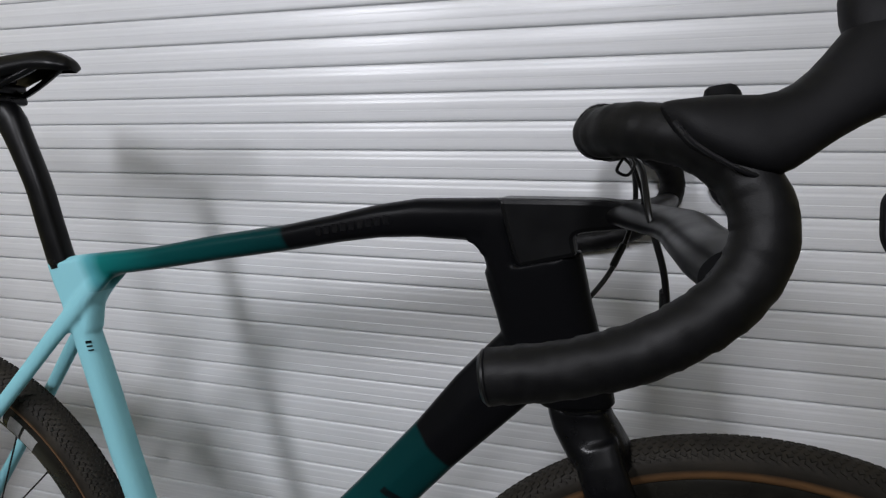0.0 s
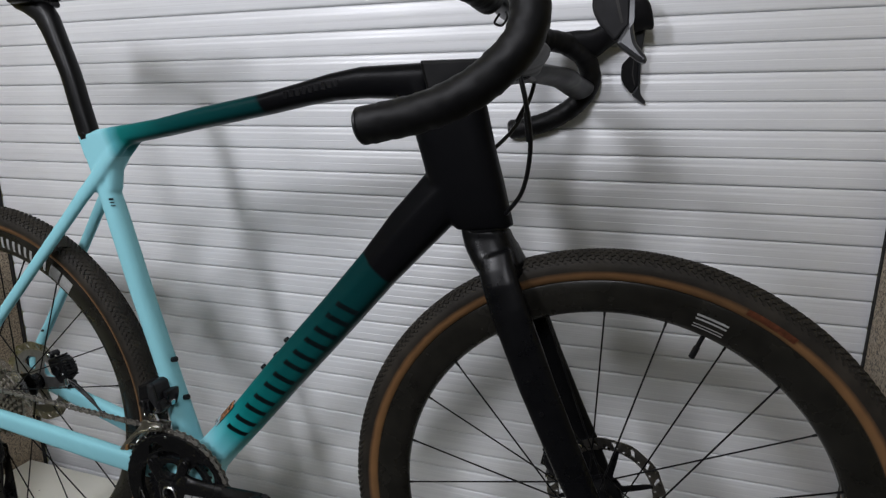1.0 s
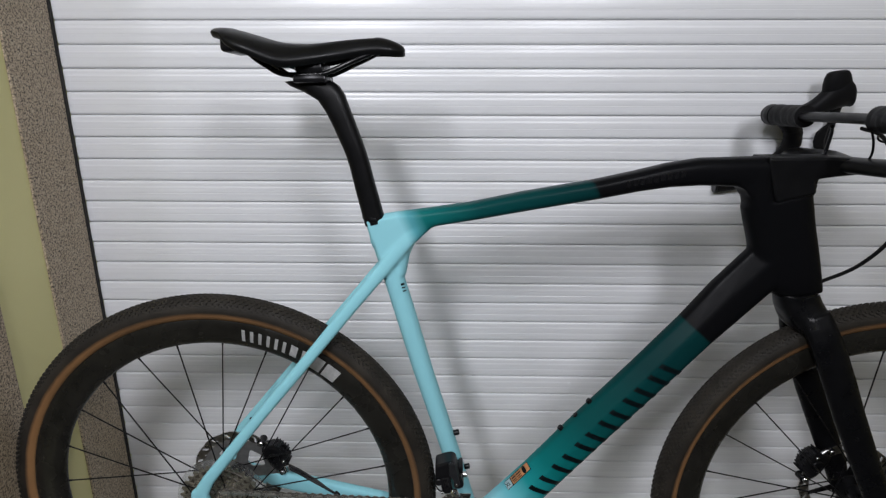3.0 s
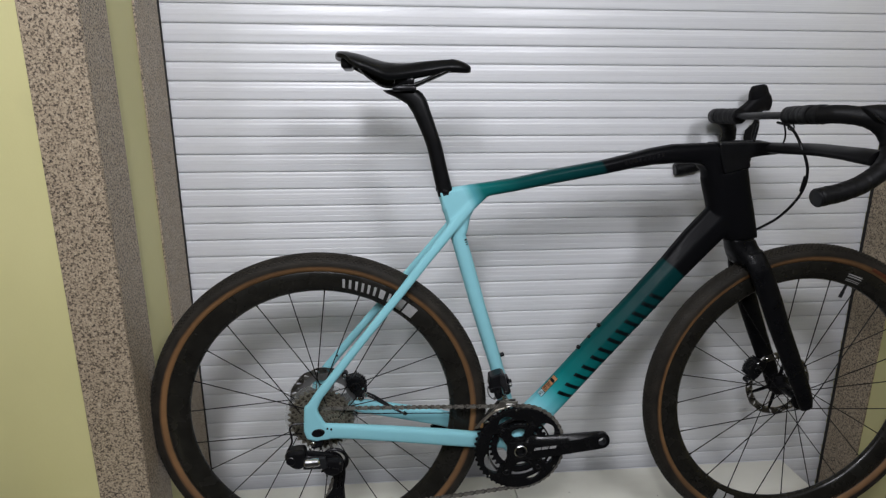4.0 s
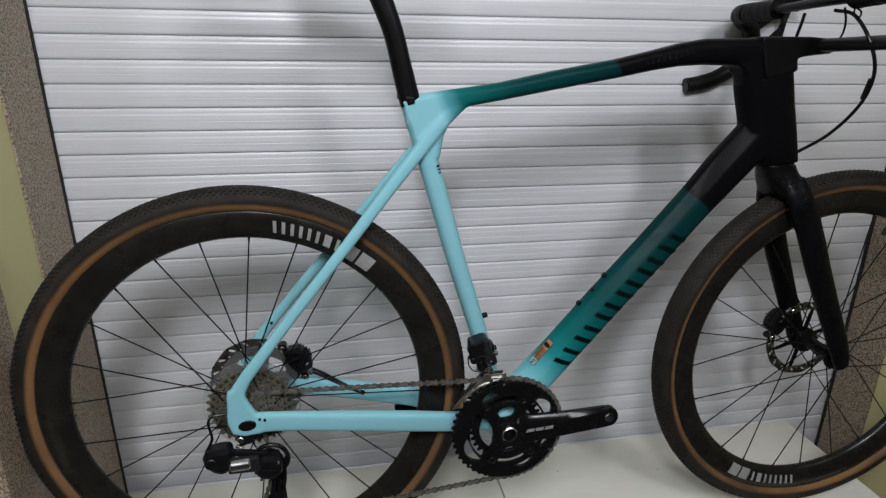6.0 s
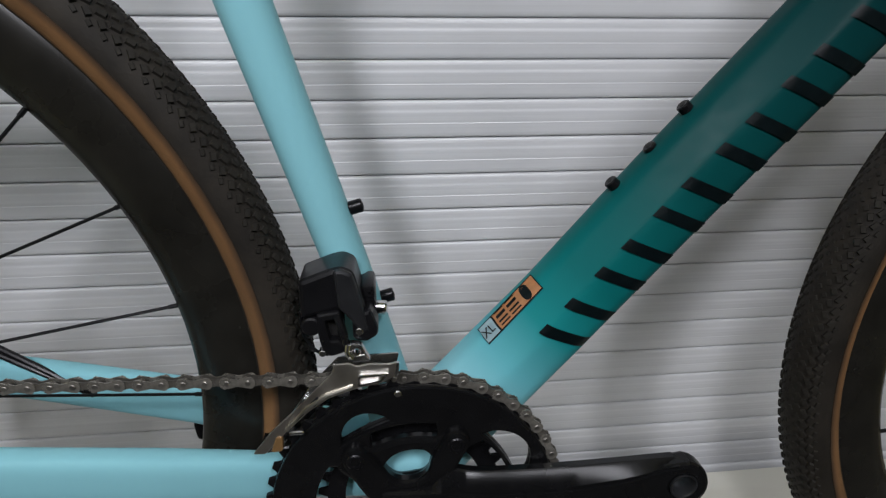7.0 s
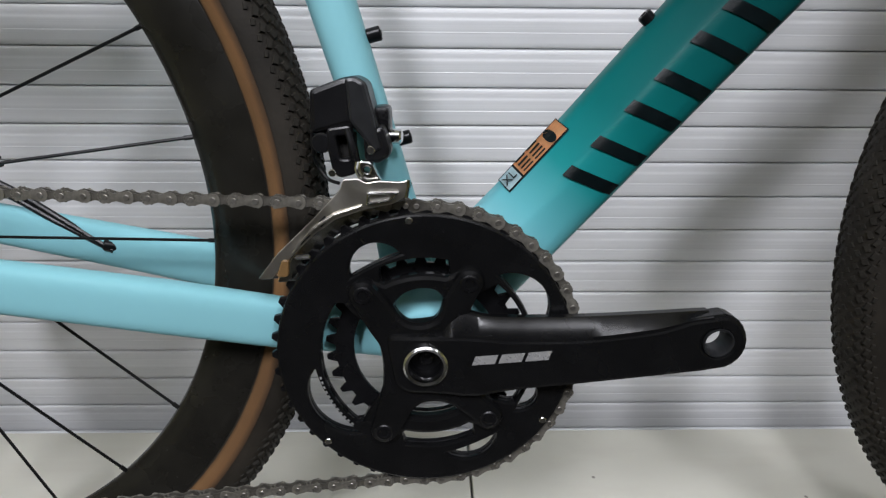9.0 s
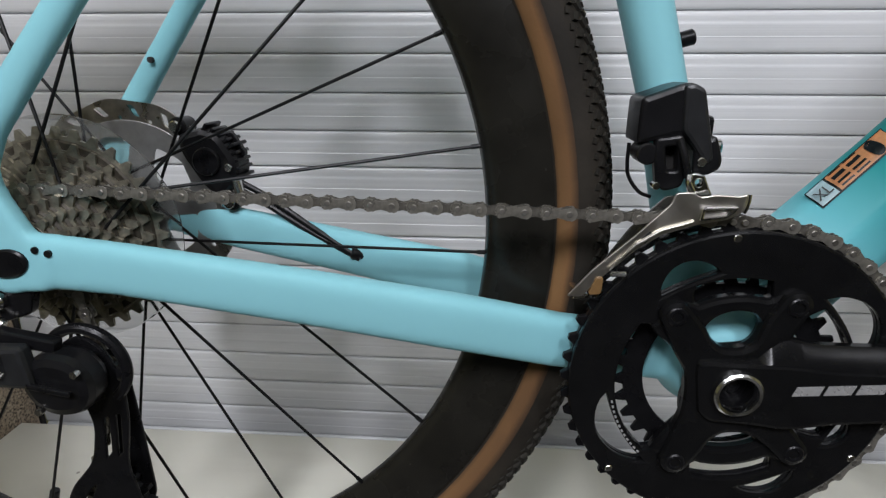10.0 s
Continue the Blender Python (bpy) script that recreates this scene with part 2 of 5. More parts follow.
def ring_faces(bm, rings, closed=False, caps=True):
    n = len(rings[0])
    pairs = list(zip(rings, rings[1:])) + ([(rings[-1], rings[0])] if closed else [])
    for a, b in pairs:
        for i in range(n):
            bm.faces.new((a[i], a[(i + 1) % n], b[(i + 1) % n], b[i]))
    if caps and not closed:
        bm.faces.new(rings[0][::-1])
        bm.faces.new(rings[-1])


def loft(sections, n=24, bm=None, power=2.0):
    """A closed skin over rings; each is (centre, half axis u, half axis v)."""
    bm = bm or bmesh.new()
    rings = []
    for c, u, v in sections:
        c, u, v = Vector(c), Vector(u), Vector(v)
        ring = []
        for i in range(n):
            a = 2 * math.pi * i / n
            ca, sa = math.cos(a), math.sin(a)
            ca = math.copysign(abs(ca) ** (2 / power), ca)
            sa = math.copysign(abs(sa) ** (2 / power), sa)
            ring.append(bm.verts.new(c + u * ca + v * sa))
        rings.append(ring)
    ring_faces(bm, rings)
    return bm


def boxed(sections, bm, profile):
    """Skins rings of one cross-section: profile is (across, width) in parts of the half sizes, for the side that faces -y."""
    rings = []
    for x, y, z, h, w, lean in sections:
        a = radians(lean)
        up = Vector((-h * math.sin(a), 0, h * math.cos(a)))
        near = [Vector((x, y, z)) + up * t + Vector((0, -w * k, 0)) for t, k in profile]
        far = [Vector((x, y, z)) + up * t + Vector((0, w * k, 0)) for t, k in profile[::-1]]
        rings.append([bm.verts.new(p) for p in near + far])
    ring_faces(bm, rings)


def spline(points, steps=8):
    """Catmull-Rom through points of any size."""
    pts = [np.array(p, float) for p in points]
    pts = [2 * pts[0] - pts[1], *pts, 2 * pts[-1] - pts[-2]]
    out = []
    for i in range(1, len(pts) - 2):
        a, b, c, d = pts[i - 1 : i + 3]
        for k in range(steps):
            t = k / steps
            out.append(0.5 * (2 * b + (c - a) * t + (2 * a - 5 * b + 4 * c - d) * t * t + (3 * b - a - 3 * c + d) * t ** 3))
    out.append(pts[-2])
    return out


def tube(points, radius, n=12, steps=8, bm=None, flat=1.0, side=(0, 1, 0)):
    """A round (or flattened) rod along a smooth line; points may carry a radius of their own as a fourth number."""
    four = [(*p, radius) if len(p) == 3 else p for p in points]
    line = spline(four, steps) if steps > 1 else [np.array(p, float) for p in four]
    sections = []
    for i, p in enumerate(line):
        d = Vector((line[min(i + 1, len(line) - 1)] - line[max(i - 1, 0)])[:3]).normalized()
        s = Vector(side)
        if abs(d.dot(s)) > 0.95:
            s = Vector((0, 0, 1)) if abs(d.z) < 0.9 else Vector((1, 0, 0))
        u = d.cross(s).normalized()
        v = u.cross(d).normalized()
        sections.append((p[:3], u * p[3] * flat, v * p[3]))
    return loft(sections, n, bm)


def revolve(profile, n=48, bm=None, centre=(0, 0, 0), closed=True):
    """Turns (radius, y) points round an axis along y."""
    bm = bm or bmesh.new()
    rings = []
    for k in range(n):
        a = 2 * math.pi * k / n
        rings.append([bm.verts.new((centre[0] + r * math.cos(a), centre[1] + y, centre[2] + r * math.sin(a))) for r, y in profile])
    m = len(profile)
    for a, b in zip(rings, rings[1:] + rings[:1]):
        for i in range(m if closed else m - 1):
            bm.faces.new((a[i], a[(i + 1) % m], b[(i + 1) % m], b[i]))
    return bm


def plate(loops, thick, bevel=0.0, y=0.0):
    """A flat plate in the x-z plane with holes: the first loop is the outline. Thickness along y, round its middle."""
    curve = bpy.data.curves.new("outline", "CURVE")
    curve.dimensions, curve.fill_mode = "2D", "BOTH"
    curve.extrude, curve.bevel_depth, curve.bevel_resolution = max(0.0, thick / 2 - bevel), bevel, 1
    curve.offset = -bevel
    for loop in loops:
        line = curve.splines.new("POLY")
        line.points.add(len(loop) - 1)
        for p, (a, b) in zip(line.points, loop):
            p.co = (a, b, 0, 1)
        line.use_cyclic_u = True
    ob = bpy.data.objects.new("outline", curve)
    scene.collection.objects.link(ob)
    bpy.context.view_layer.update()
    data = bpy.data.meshes.new_from_object(ob.evaluated_get(bpy.context.evaluated_depsgraph_get()))
    bpy.data.objects.remove(ob)
    bpy.data.curves.remove(curve)
    data.transform(Matrix.Translation((0, y, 0)) @ pose(0, 0, 0, 90, 0, 0))
    bm = bmesh.new()
    bm.from_mesh(data)
    bpy.data.meshes.remove(data)
    bmesh.ops.remove_doubles(bm, verts=bm.verts[:], dist=0.00001)
    return mesh_of("plate", bm, True, 18)


def block(lo, hi, bevel=0.0, bm=None, segments=2):
    bm = bm or bmesh.new()
    made = bmesh.ops.create_cube(bm, size=1)["verts"]
    lo, hi = Vector(lo), Vector(hi)
    for v in made:
        v.co = Vector((lo[i] + (hi[i] - lo[i]) * (v.co[i] + 0.5) for i in range(3)))
    if bevel:
        edges = list({e for v in made for e in v.link_edges})
        bmesh.ops.bevel(bm, geom=edges, offset=bevel, segments=segments, affect="EDGES", profile=0.5)
    return bm


def drum(a, b, radius, n=24, bevel=0.0, bm=None):
    """A round bar from a to b with softened ends."""
    a, b = Vector(a), Vector(b)
    d = (b - a).normalized()
    s = Vector((0, 0, 1)) if abs(d.z) < 0.9 else Vector((1, 0, 0))
    u = d.cross(s).normalized()
    v = d.cross(u)
    rows = [(a, radius - bevel), (a + d * bevel, radius), (b - d * bevel, radius), (b, radius - bevel)] if bevel else [(a, radius), (b, radius)]
    return loft([(c, u * r, v * r) for c, r in rows], n, bm)


def circle(cx, cz, r, n=24, start=0.0):
    return [(cx + r * math.cos(start + 2 * math.pi * i / n), cz + r * math.sin(start + 2 * math.pi * i / n)) for i in range(n)]


def gear(cx, cz, teeth, root, tip, start=0.0):
    """The outline of a toothed ring."""
    loop = []
    for k in range(teeth):
        for f, r in ((-0.32, root), (-0.20, tip * 0.55 + root * 0.45), (-0.11, tip), (0.11, tip), (0.20, tip * 0.55 + root * 0.45), (0.32, root)):
            a = start + 2 * math.pi * (k + f) / teeth
            loop.append((cx + r * math.cos(a), cz + r * math.sin(a)))
    return loop


def rounded(points, radius=0.004, steps=4):
    """A polygon with its corners rounded."""
    out = []
    n = len(points)
    for i, p in enumerate(points):
        p, a, b = Vector(p), Vector(points[i - 1]), Vector(points[(i + 1) % n])
        r = min(radius, (a - p).length * 0.45, (b - p).length * 0.45)
        s, e = p + (a - p).normalized() * r, p + (b - p).normalized() * r
        for k in range(steps + 1):
            t = k / steps
            q = s * (1 - t) ** 2 + p * 2 * t * (1 - t) + e * t * t
            out.append((q.x, q.y))
    return out


# ---- the room ----
LEFT, RIGHT, FRONT, BACK = -0.352, 1.451, -0.066, 0.285
RIGHT_FRONT = -0.047


def room():
    def wall(name, lo, hi, mat, label, bevel=0.0):
        return tagged(part(name, block(lo, hi, bevel), mat, None, label, smooth=False), kind="structure")

    # the floor is out of view; its darkness only limits bounce
    wall("floor", (-2.6, -4.2, -0.1), (3.6, 0.5, 0), FLOOR_TILE, "unseen floor of the room, coloured dark to cut bounced light")
    wall("ceiling", (-2.6, -4.2, 2.75), (3.6, 0.5, 2.85), CEILING_WHITE, "white painted flat ceiling")
    wall("wall_left_of_alcove", (-2.6, FRONT, 0), (LEFT, 0.5, 2.75), YELLOW_WALL, "pale yellow painted wall beside the alcove")
    wall("wall_right_of_alcove", (RIGHT, RIGHT_FRONT, 0), (3.6, 0.5, 2.75), YELLOW_WALL, "pale yellow painted wall beside the alcove")
    wall("wall_above_alcove", (LEFT, FRONT, 2.35), (RIGHT, 0.5, 2.75), YELLOW_WALL, "pale yellow wall above the shutter")
    wall("wall_behind_shutter", (LEFT, 0.40, 0), (RIGHT, 0.5, 2.35), CEILING_WHITE, "plain backing wall closing the alcove")
    wall("wall_side_west", (-2.7, -4.2, 0), (-2.6, 0.5, 2.75), YELLOW_WALL, "pale yellow side wall of the room")
    wall("wall_side_east", (3.6, -4.2, 0), (3.7, 0.5, 2.75), YELLOW_WALL, "pale yellow side wall of the room")
    # never in view: assumed wall, dark so that it reflects little
    wall("wall_rear", (-2.6, -4.3, 0), (3.6, -4.2, 2.75), REAR_WALL_DIM, "unseen rear wall of the room, coloured dark to cut reflections")

    def trim(lo, hi):
        wall("trim", lo, hi, GRANITE, "speckled brown granite trim round the alcove", 0.002)

    for side, edge, front, step, inner in ((1, LEFT, FRONT, 0.032, 0.152), (-1, RIGHT, RIGHT_FRONT, 0.058, 0.166)):
        def xs(a, b):
            a, b = edge + side * a, edge + side * b
            return min(a, b), max(a, b)
        a, b = xs(-0.094, 0.004)
        trim((a, front - 0.005, 0), (b, front, 2.35))
        a, b = xs(-0.002, 0.004)
        trim((a, front, 0), (b, step, 2.35))
        trim((a, inner, 0), (b, 0.2765, 2.35))
        a, b = xs(-0.003, 0.0048)
        # added dark strip: paints the shade of the gap between granite and slats
        wall("gap_shade_strip", (a, 0.278, 0), (b, 0.2845, 2.35), GAP_BLACK, "dark strip standing in for the shaded gap beside the shutter")


PITCH = 0.0422


def slat_mesh(length):
    """One aluminium slat: rounded upper edge, two fine ribs on a nearly flat face, a dark joint below."""
    profile = []
    for deg in (85, 65, 45, 25, 0):
        a = radians(deg)
        profile.append((0.0010 - 0.0030 * math.cos(a), PITCH - 0.0013 - 0.0030 * (1 - math.sin(a))))
    for k in range(11):
        z = 0.0360 - 0.0033 * k
        bow = -0.0021 - 0.0008 * (1 - ((z - 0.021) / 0.019) ** 2)
        rib = 0.00022 if k in (2, 6) else 0.0
        profile.append((bow + rib, z))
        if rib:
            profile.append((bow - 0.0001, z - 0.0007))
    profile += [(-0.0017, 0.0016), (-0.0008, 0.0005)]
    profile += [(0.0035, -0.0010), (0.0060, -0.0010), (0.0060, PITCH - 0.0014), (0.0040, PITCH - 0.0014)]
    bm = bmesh.new()
    rings = [[bm.verts.new((x, y, z)) for y, z in profile] for x in (0.0, length)]
    ring_faces(bm, rings)
    return mesh_of("slat", bm, True, 28)


def roller_shutter():
    shutter = thing("roller_shutter", "closed white aluminium roller shutter of horizontal slats", "roller shutter", pose(LEFT + 0.004, BACK + 0.004, 0), kind="structure")
    data = slat_mesh(RIGHT - LEFT - 0.008)
    lowest = BENCH + 0.352 - 0.0091 - PITCH * 26
    for k in range(58):
        slat = part("slat", data, SHUTTER, shutter)
        slat.location = (0, 0.0006 * math.sin(k * 2.3), lowest + PITCH * k)


def cabinet(x0, x1, labels):
    chest = thing("drawer_cabinet", "low white drawer cabinet standing under the bicycle", "cabinet", pose(x0, 0, 0), "cabinets under the bicycle")
    w, y0, y1 = x1 - x0, -0.080, 0.236
    part("body", block((0.012, y0 + 0.012, 0.02), (w - 0.012, y1, BENCH - 0.026), 0.002), WHITE_METAL, chest)
    part("worktop", block((0, y0 - 0.006, BENCH - 0.022), (w, y1, BENCH), 0.0015), WHITE_BOARD, chest, "smooth white top board")
    part("rail", drum((0.004, y0 + 0.001, BENCH - 0.031), (w - 0.004, y0 + 0.001, BENCH - 0.031), 0.006, 16, 0.002), WHITE_METAL, chest, "glossy rounded rail under the top")
    top = BENCH - 0.044
    for k in range(3):
        lo, hi = top - 0.232 * (k + 1) + 0.006, top - 0.232 * k
        drawer = part("drawer_front", block((0.016, y0 + 0.002, lo), (w - 0.016, y0 + 0.012, hi), 0.003), WHITE_METAL, chest)
        part("grip", block((w * 0.35, y0 - 0.004, hi - 0.012), (w * 0.65, y0 + 0.004, hi - 0.004), 0.002), WHITE_METAL, drawer)
        if labels and k == 0:
            for i, (a, b) in enumerate(((0.205, 0.228), (0.231, 0.245), (0.249, 0.272), (0.276, 0.290), (0.293, 0.318))):
                part("printed_bar", block((a, y0 + 0.0008, hi - 0.0285), (b, y0 + 0.0025, hi - 0.0250)), DECAL_DARK, drawer, smooth=False)


def ceiling_lamp(x, tilt):
    lamp = thing("ceiling_lamp", "white panel ceiling lamp tilted towards the alcove", "ceiling lamp", lamp_place(x, tilt), "ceiling lamps")
    part("housing", block((-0.130, -0.43, 0.010), (0.130, 0.43, 0.050), 0.006), WHITE_METAL, lamp)
    up = Vector((0, math.sin(radians(tilt)), math.cos(radians(tilt))))
    part("stem", drum(Vector((0, 0, 0.030)), Vector((0, 0, 0.030)) + up * (0.09 - 0.030 * math.cos(radians(tilt))), 0.012, 14), WHITE_METAL, lamp)


room()
roller_shutter()
cabinet(-0.336, 0.4735, False)
cabinet(0.4765, 1.281, True)
for lamp_x, watts, tilt in LAMPS:
    ceiling_lamp(lamp_x, tilt)

# ---- the bicycle ----
bicycle = thing("bicycle", "gravel bicycle, turquoise fading to black, leaning on the shutter", "bicycle", BIKE)
FRONT_AXLE = (1.080, 0.0, 0.0015)
REAR_AXLE = (0.0, 0.0, 0.004)
BB = (0.4256, 0.0, -0.0718)


def across(sections):
    """Rings for tubes that lie along the bicycle: (x, y, z, half height, half width, lean of the ring in degrees)."""
    out = []
    for x, y, z, h, w, lean in sections:
        a = radians(lean)
        out.append(((x, y, z), (-h * math.sin(a), 0, h * math.cos(a)), (0, w, 0)))
    return out


DOWN_TUBE = [(0.4281, 0, -0.0663, 0.031, 0.036, 46), (0.4688, 0, -0.0205, 0.0295, 0.033, 47), (0.5291, 0, 0.0453, 0.0288, 0.0305, 48), (0.604, 0, 0.1315, 0.0298, 0.0285, 48.3),
             (0.6948, 0, 0.2327, 0.03, 0.027, 48.3), (0.7622, 0, 0.3103, 0.0304, 0.0265, 48.3), (0.8084, 0, 0.3638, 0.0345, 0.0258, 47), (0.8613, 0, 0.4207, 0.036, 0.0245, 44)]
DT_SECTION = [(-1.0, 0.30), (-0.94, 0.62), (-0.80, 0.86), (-0.55, 0.97), (-0.2, 1.0), (0.10, 0.995), (0.24, 0.955), (0.36, 0.87), (0.90, 0.43), (0.97, 0.33), (1.0, 0.18)]


def build_frame():
    bm = bmesh.new()
    # seat tube, from the bottom bracket to the collar
    loft(across([(0.420, 0, -0.06, 0.024, 0.026, -105), (0.4070, 0, 0.0, 0.0195, 0.022, -105), (0.3842, 0, 0.09, 0.0172, 0.018, -105), (0.3618, 0, 0.165, 0.0180, 0.0175, -105),
                 (0.3398, 0, 0.238, 0.0184, 0.0175, -105), (0.3065, 0, 0.359, 0.0188, 0.017, -105), (0.2875, 0, 0.425, 0.018, 0.016, -104), (0.269, 0, 0.487, 0.0165, 0.0155, -96)]), 28, bm, 2.2)
    # top tube
    loft(across([(0.262, 0, 0.462, 0.020, 0.013, 8), (0.29, 0, 0.470, 0.0235, 0.0145, 10), (0.318, 0, 0.479, 0.0185, 0.0165, 12), (0.36, 0, 0.4885, 0.0142, 0.019, 13), (0.413, 0, 0.4965, 0.0135, 0.0205, 13),
                 (0.496, 0, 0.5125, 0.0145, 0.021, 13), (0.596, 0, 0.5295, 0.0145, 0.021, 14), (0.654, 0, 0.5415, 0.0152, 0.0212, 13), (0.70, 0, 0.5505, 0.0175, 0.0215, 9),
                 (0.745, 0, 0.5555, 0.0200, 0.022, 3), (0.80, 0, 0.5555, 0.0215, 0.0232, 0), (0.8375, 0, 0.5560, 0.0225, 0.0242, -8)]), 28, bm, 2.8)
    # head tube, its top cut square to the steering axis
    loft([((0.5 * (a + b), 0, z), (0.5 * (b - a), 0, 0.5 * (b - a) * tilt), (0, w, 0)) for a, b, z, w, tilt in
          ((0.874, 0.947, 0.373, 0.0235, 0.1), (0.856, 0.942, 0.392, 0.0255, 0.1), (0.838, 0.933, 0.425, 0.0262, 0.14), (0.8265, 0.920, 0.468, 0.0258, 0.2), (0.8175, 0.9125, 0.498, 0.0252, 0.25), (0.8125, 0.9080, 0.5165, 0.0250, 0.25))], 32, bm, 2.8)
    loft([((0.5 * (a + b), 0, z), (0.5 * (b - a), 0, 0), (0, w, 0)) for a, b, z, w in
          ((0.8260, 0.866, 0.478, 0.0240), (0.8160, 0.853, 0.508, 0.0242), (0.8090, 0.8480, 0.532, 0.0242), (0.8030, 0.8425, 0.552, 0.0242))], 28, bm, 2.8)
    fillet = [(0.797 + 0.0145 * math.cos(radians(a)), 0.5195 + 0.0145 * math.sin(radians(a))) for a in range(12, 96, 12)]
    fillet = [(0.830, 0.5225), *fillet, (0.7955, 0.546), (0.830, 0.546)]
    rings = [[bm.verts.new((x, y, z)) for x, z in fillet] for y in (-0.0205, 0.0205)]
    ring_faces(bm, rings)
    # down tube, with a bevelled upper shoulder
    boxed(DOWN_TUBE, bm, DT_SECTION)
    # gussets where the tubes flow into one another
    loft(across([(0.330, 0, 0.468, 0.010, 0.013, 55), (0.312, 0, 0.435, 0.011, 0.014, 65), (0.305, 0, 0.40, 0.011, 0.014, 75)]), 20, bm)
    panel = [(0.258, 0.483), (0.300, 0.4905), (0.352, 0.497), (0.349, 0.478), (0.330, 0.462), (0.309, 0.438), (0.300, 0.415), (0.282, 0.415), (0.270, 0.450)]
    rings = [[bm.verts.new((x, y, z)) for x, z in panel] for y in (-0.0155, 0.0155)]
    ring_faces(bm, rings)
    # bottom bracket shell
    loft([((BB[0], y, BB[2]), (r, 0, 0), (0, 0, r)) for y, r in ((-0.043, 0.022), (-0.041, 0.0265), (-0.02, 0.036), (0.02, 0.036), (0.041, 0.0265), (0.043, 0.022))], 28, bm)
    for s in (-1, 1):
        # seat stay, running past the seat tube into the top tube
        loft([((x, s * y, z), (-h * 0.64, 0, h * 0.77), (0, w, 0)) for x, y, z, h, w in
              ((0.352, 0.009, 0.483, 0.010, 0.008), (0.322, 0.0105, 0.457, 0.0115, 0.0078), (0.297, 0.0140, 0.428, 0.0115, 0.0076), (0.265, 0.0215, 0.391, 0.0108, 0.0075), (0.2345, 0.0265, 0.355, 0.0102, 0.0072),
               (0.165, 0.041, 0.272, 0.0095, 0.0070), (0.09, 0.0540, 0.184, 0.0092, 0.0070), (0.04, 0.061, 0.123, 0.0095, 0.0070), (0.004, 0.0655, 0.079, 0.0105, 0.0068), (-0.010, 0.0665, 0.055, 0.013, 0.0062))], 20, bm, 2.3)
        # chain stay
        drop = 0.0 if s < 0 else -0.004
        loft(across([(-0.012, s * 0.0660, -0.002, 0.0170, 0.0062, 0), (0.02, s * 0.0650, -0.0005, 0.0172, 0.0068, -4), (0.06, s * 0.0615, -0.0055 + drop, 0.0162, 0.0085, -7), (0.16, s * 0.053, -0.0225 + drop, 0.0170, 0.0100, -10),
                     (0.26, s * 0.0415, -0.0425, 0.0182, 0.0105, -12), (0.325, s * 0.0310, -0.0580, 0.0182, 0.0092, -12), (0.355, s * 0.0250, -0.0635, 0.0185, 0.0090, -10), (0.405, s * 0.0205, -0.069, 0.020, 0.0110, -10)]), 28, bm, 3.6)
        # dropout web between the stays
        web = [(-0.026, 0.058), (-0.004, 0.068), (0.003, 0.040), (0.016, 0.014), (0.030, 0.004), (0.02, -0.0185), (-0.006, -0.0205), (-0.024, -0.016), (-0.030, 0.004)]
        a, b = [[bm.verts.new((x, s * y, z)) for x, z in web] for y in (0.0600, 0.0725)]
        ring_faces(bm, [a, b])
    data = mesh_of("bicycle_frame", bm)
    ob = part("bicycle_frame", data, FRAME_PAINT, bicycle, "smooth carbon frame, turquoise fading through teal to black")
    skin = ob.modifiers.new("skin", "REMESH")
    skin.mode, skin.voxel_size, skin.use_smooth_shade = "VOXEL", 0.0022, True
    soft = ob.modifiers.new("soft", "SMOOTH")
    soft.factor, soft.iterations = 0.5, 11
    return ob


bike_frame = build_frame()


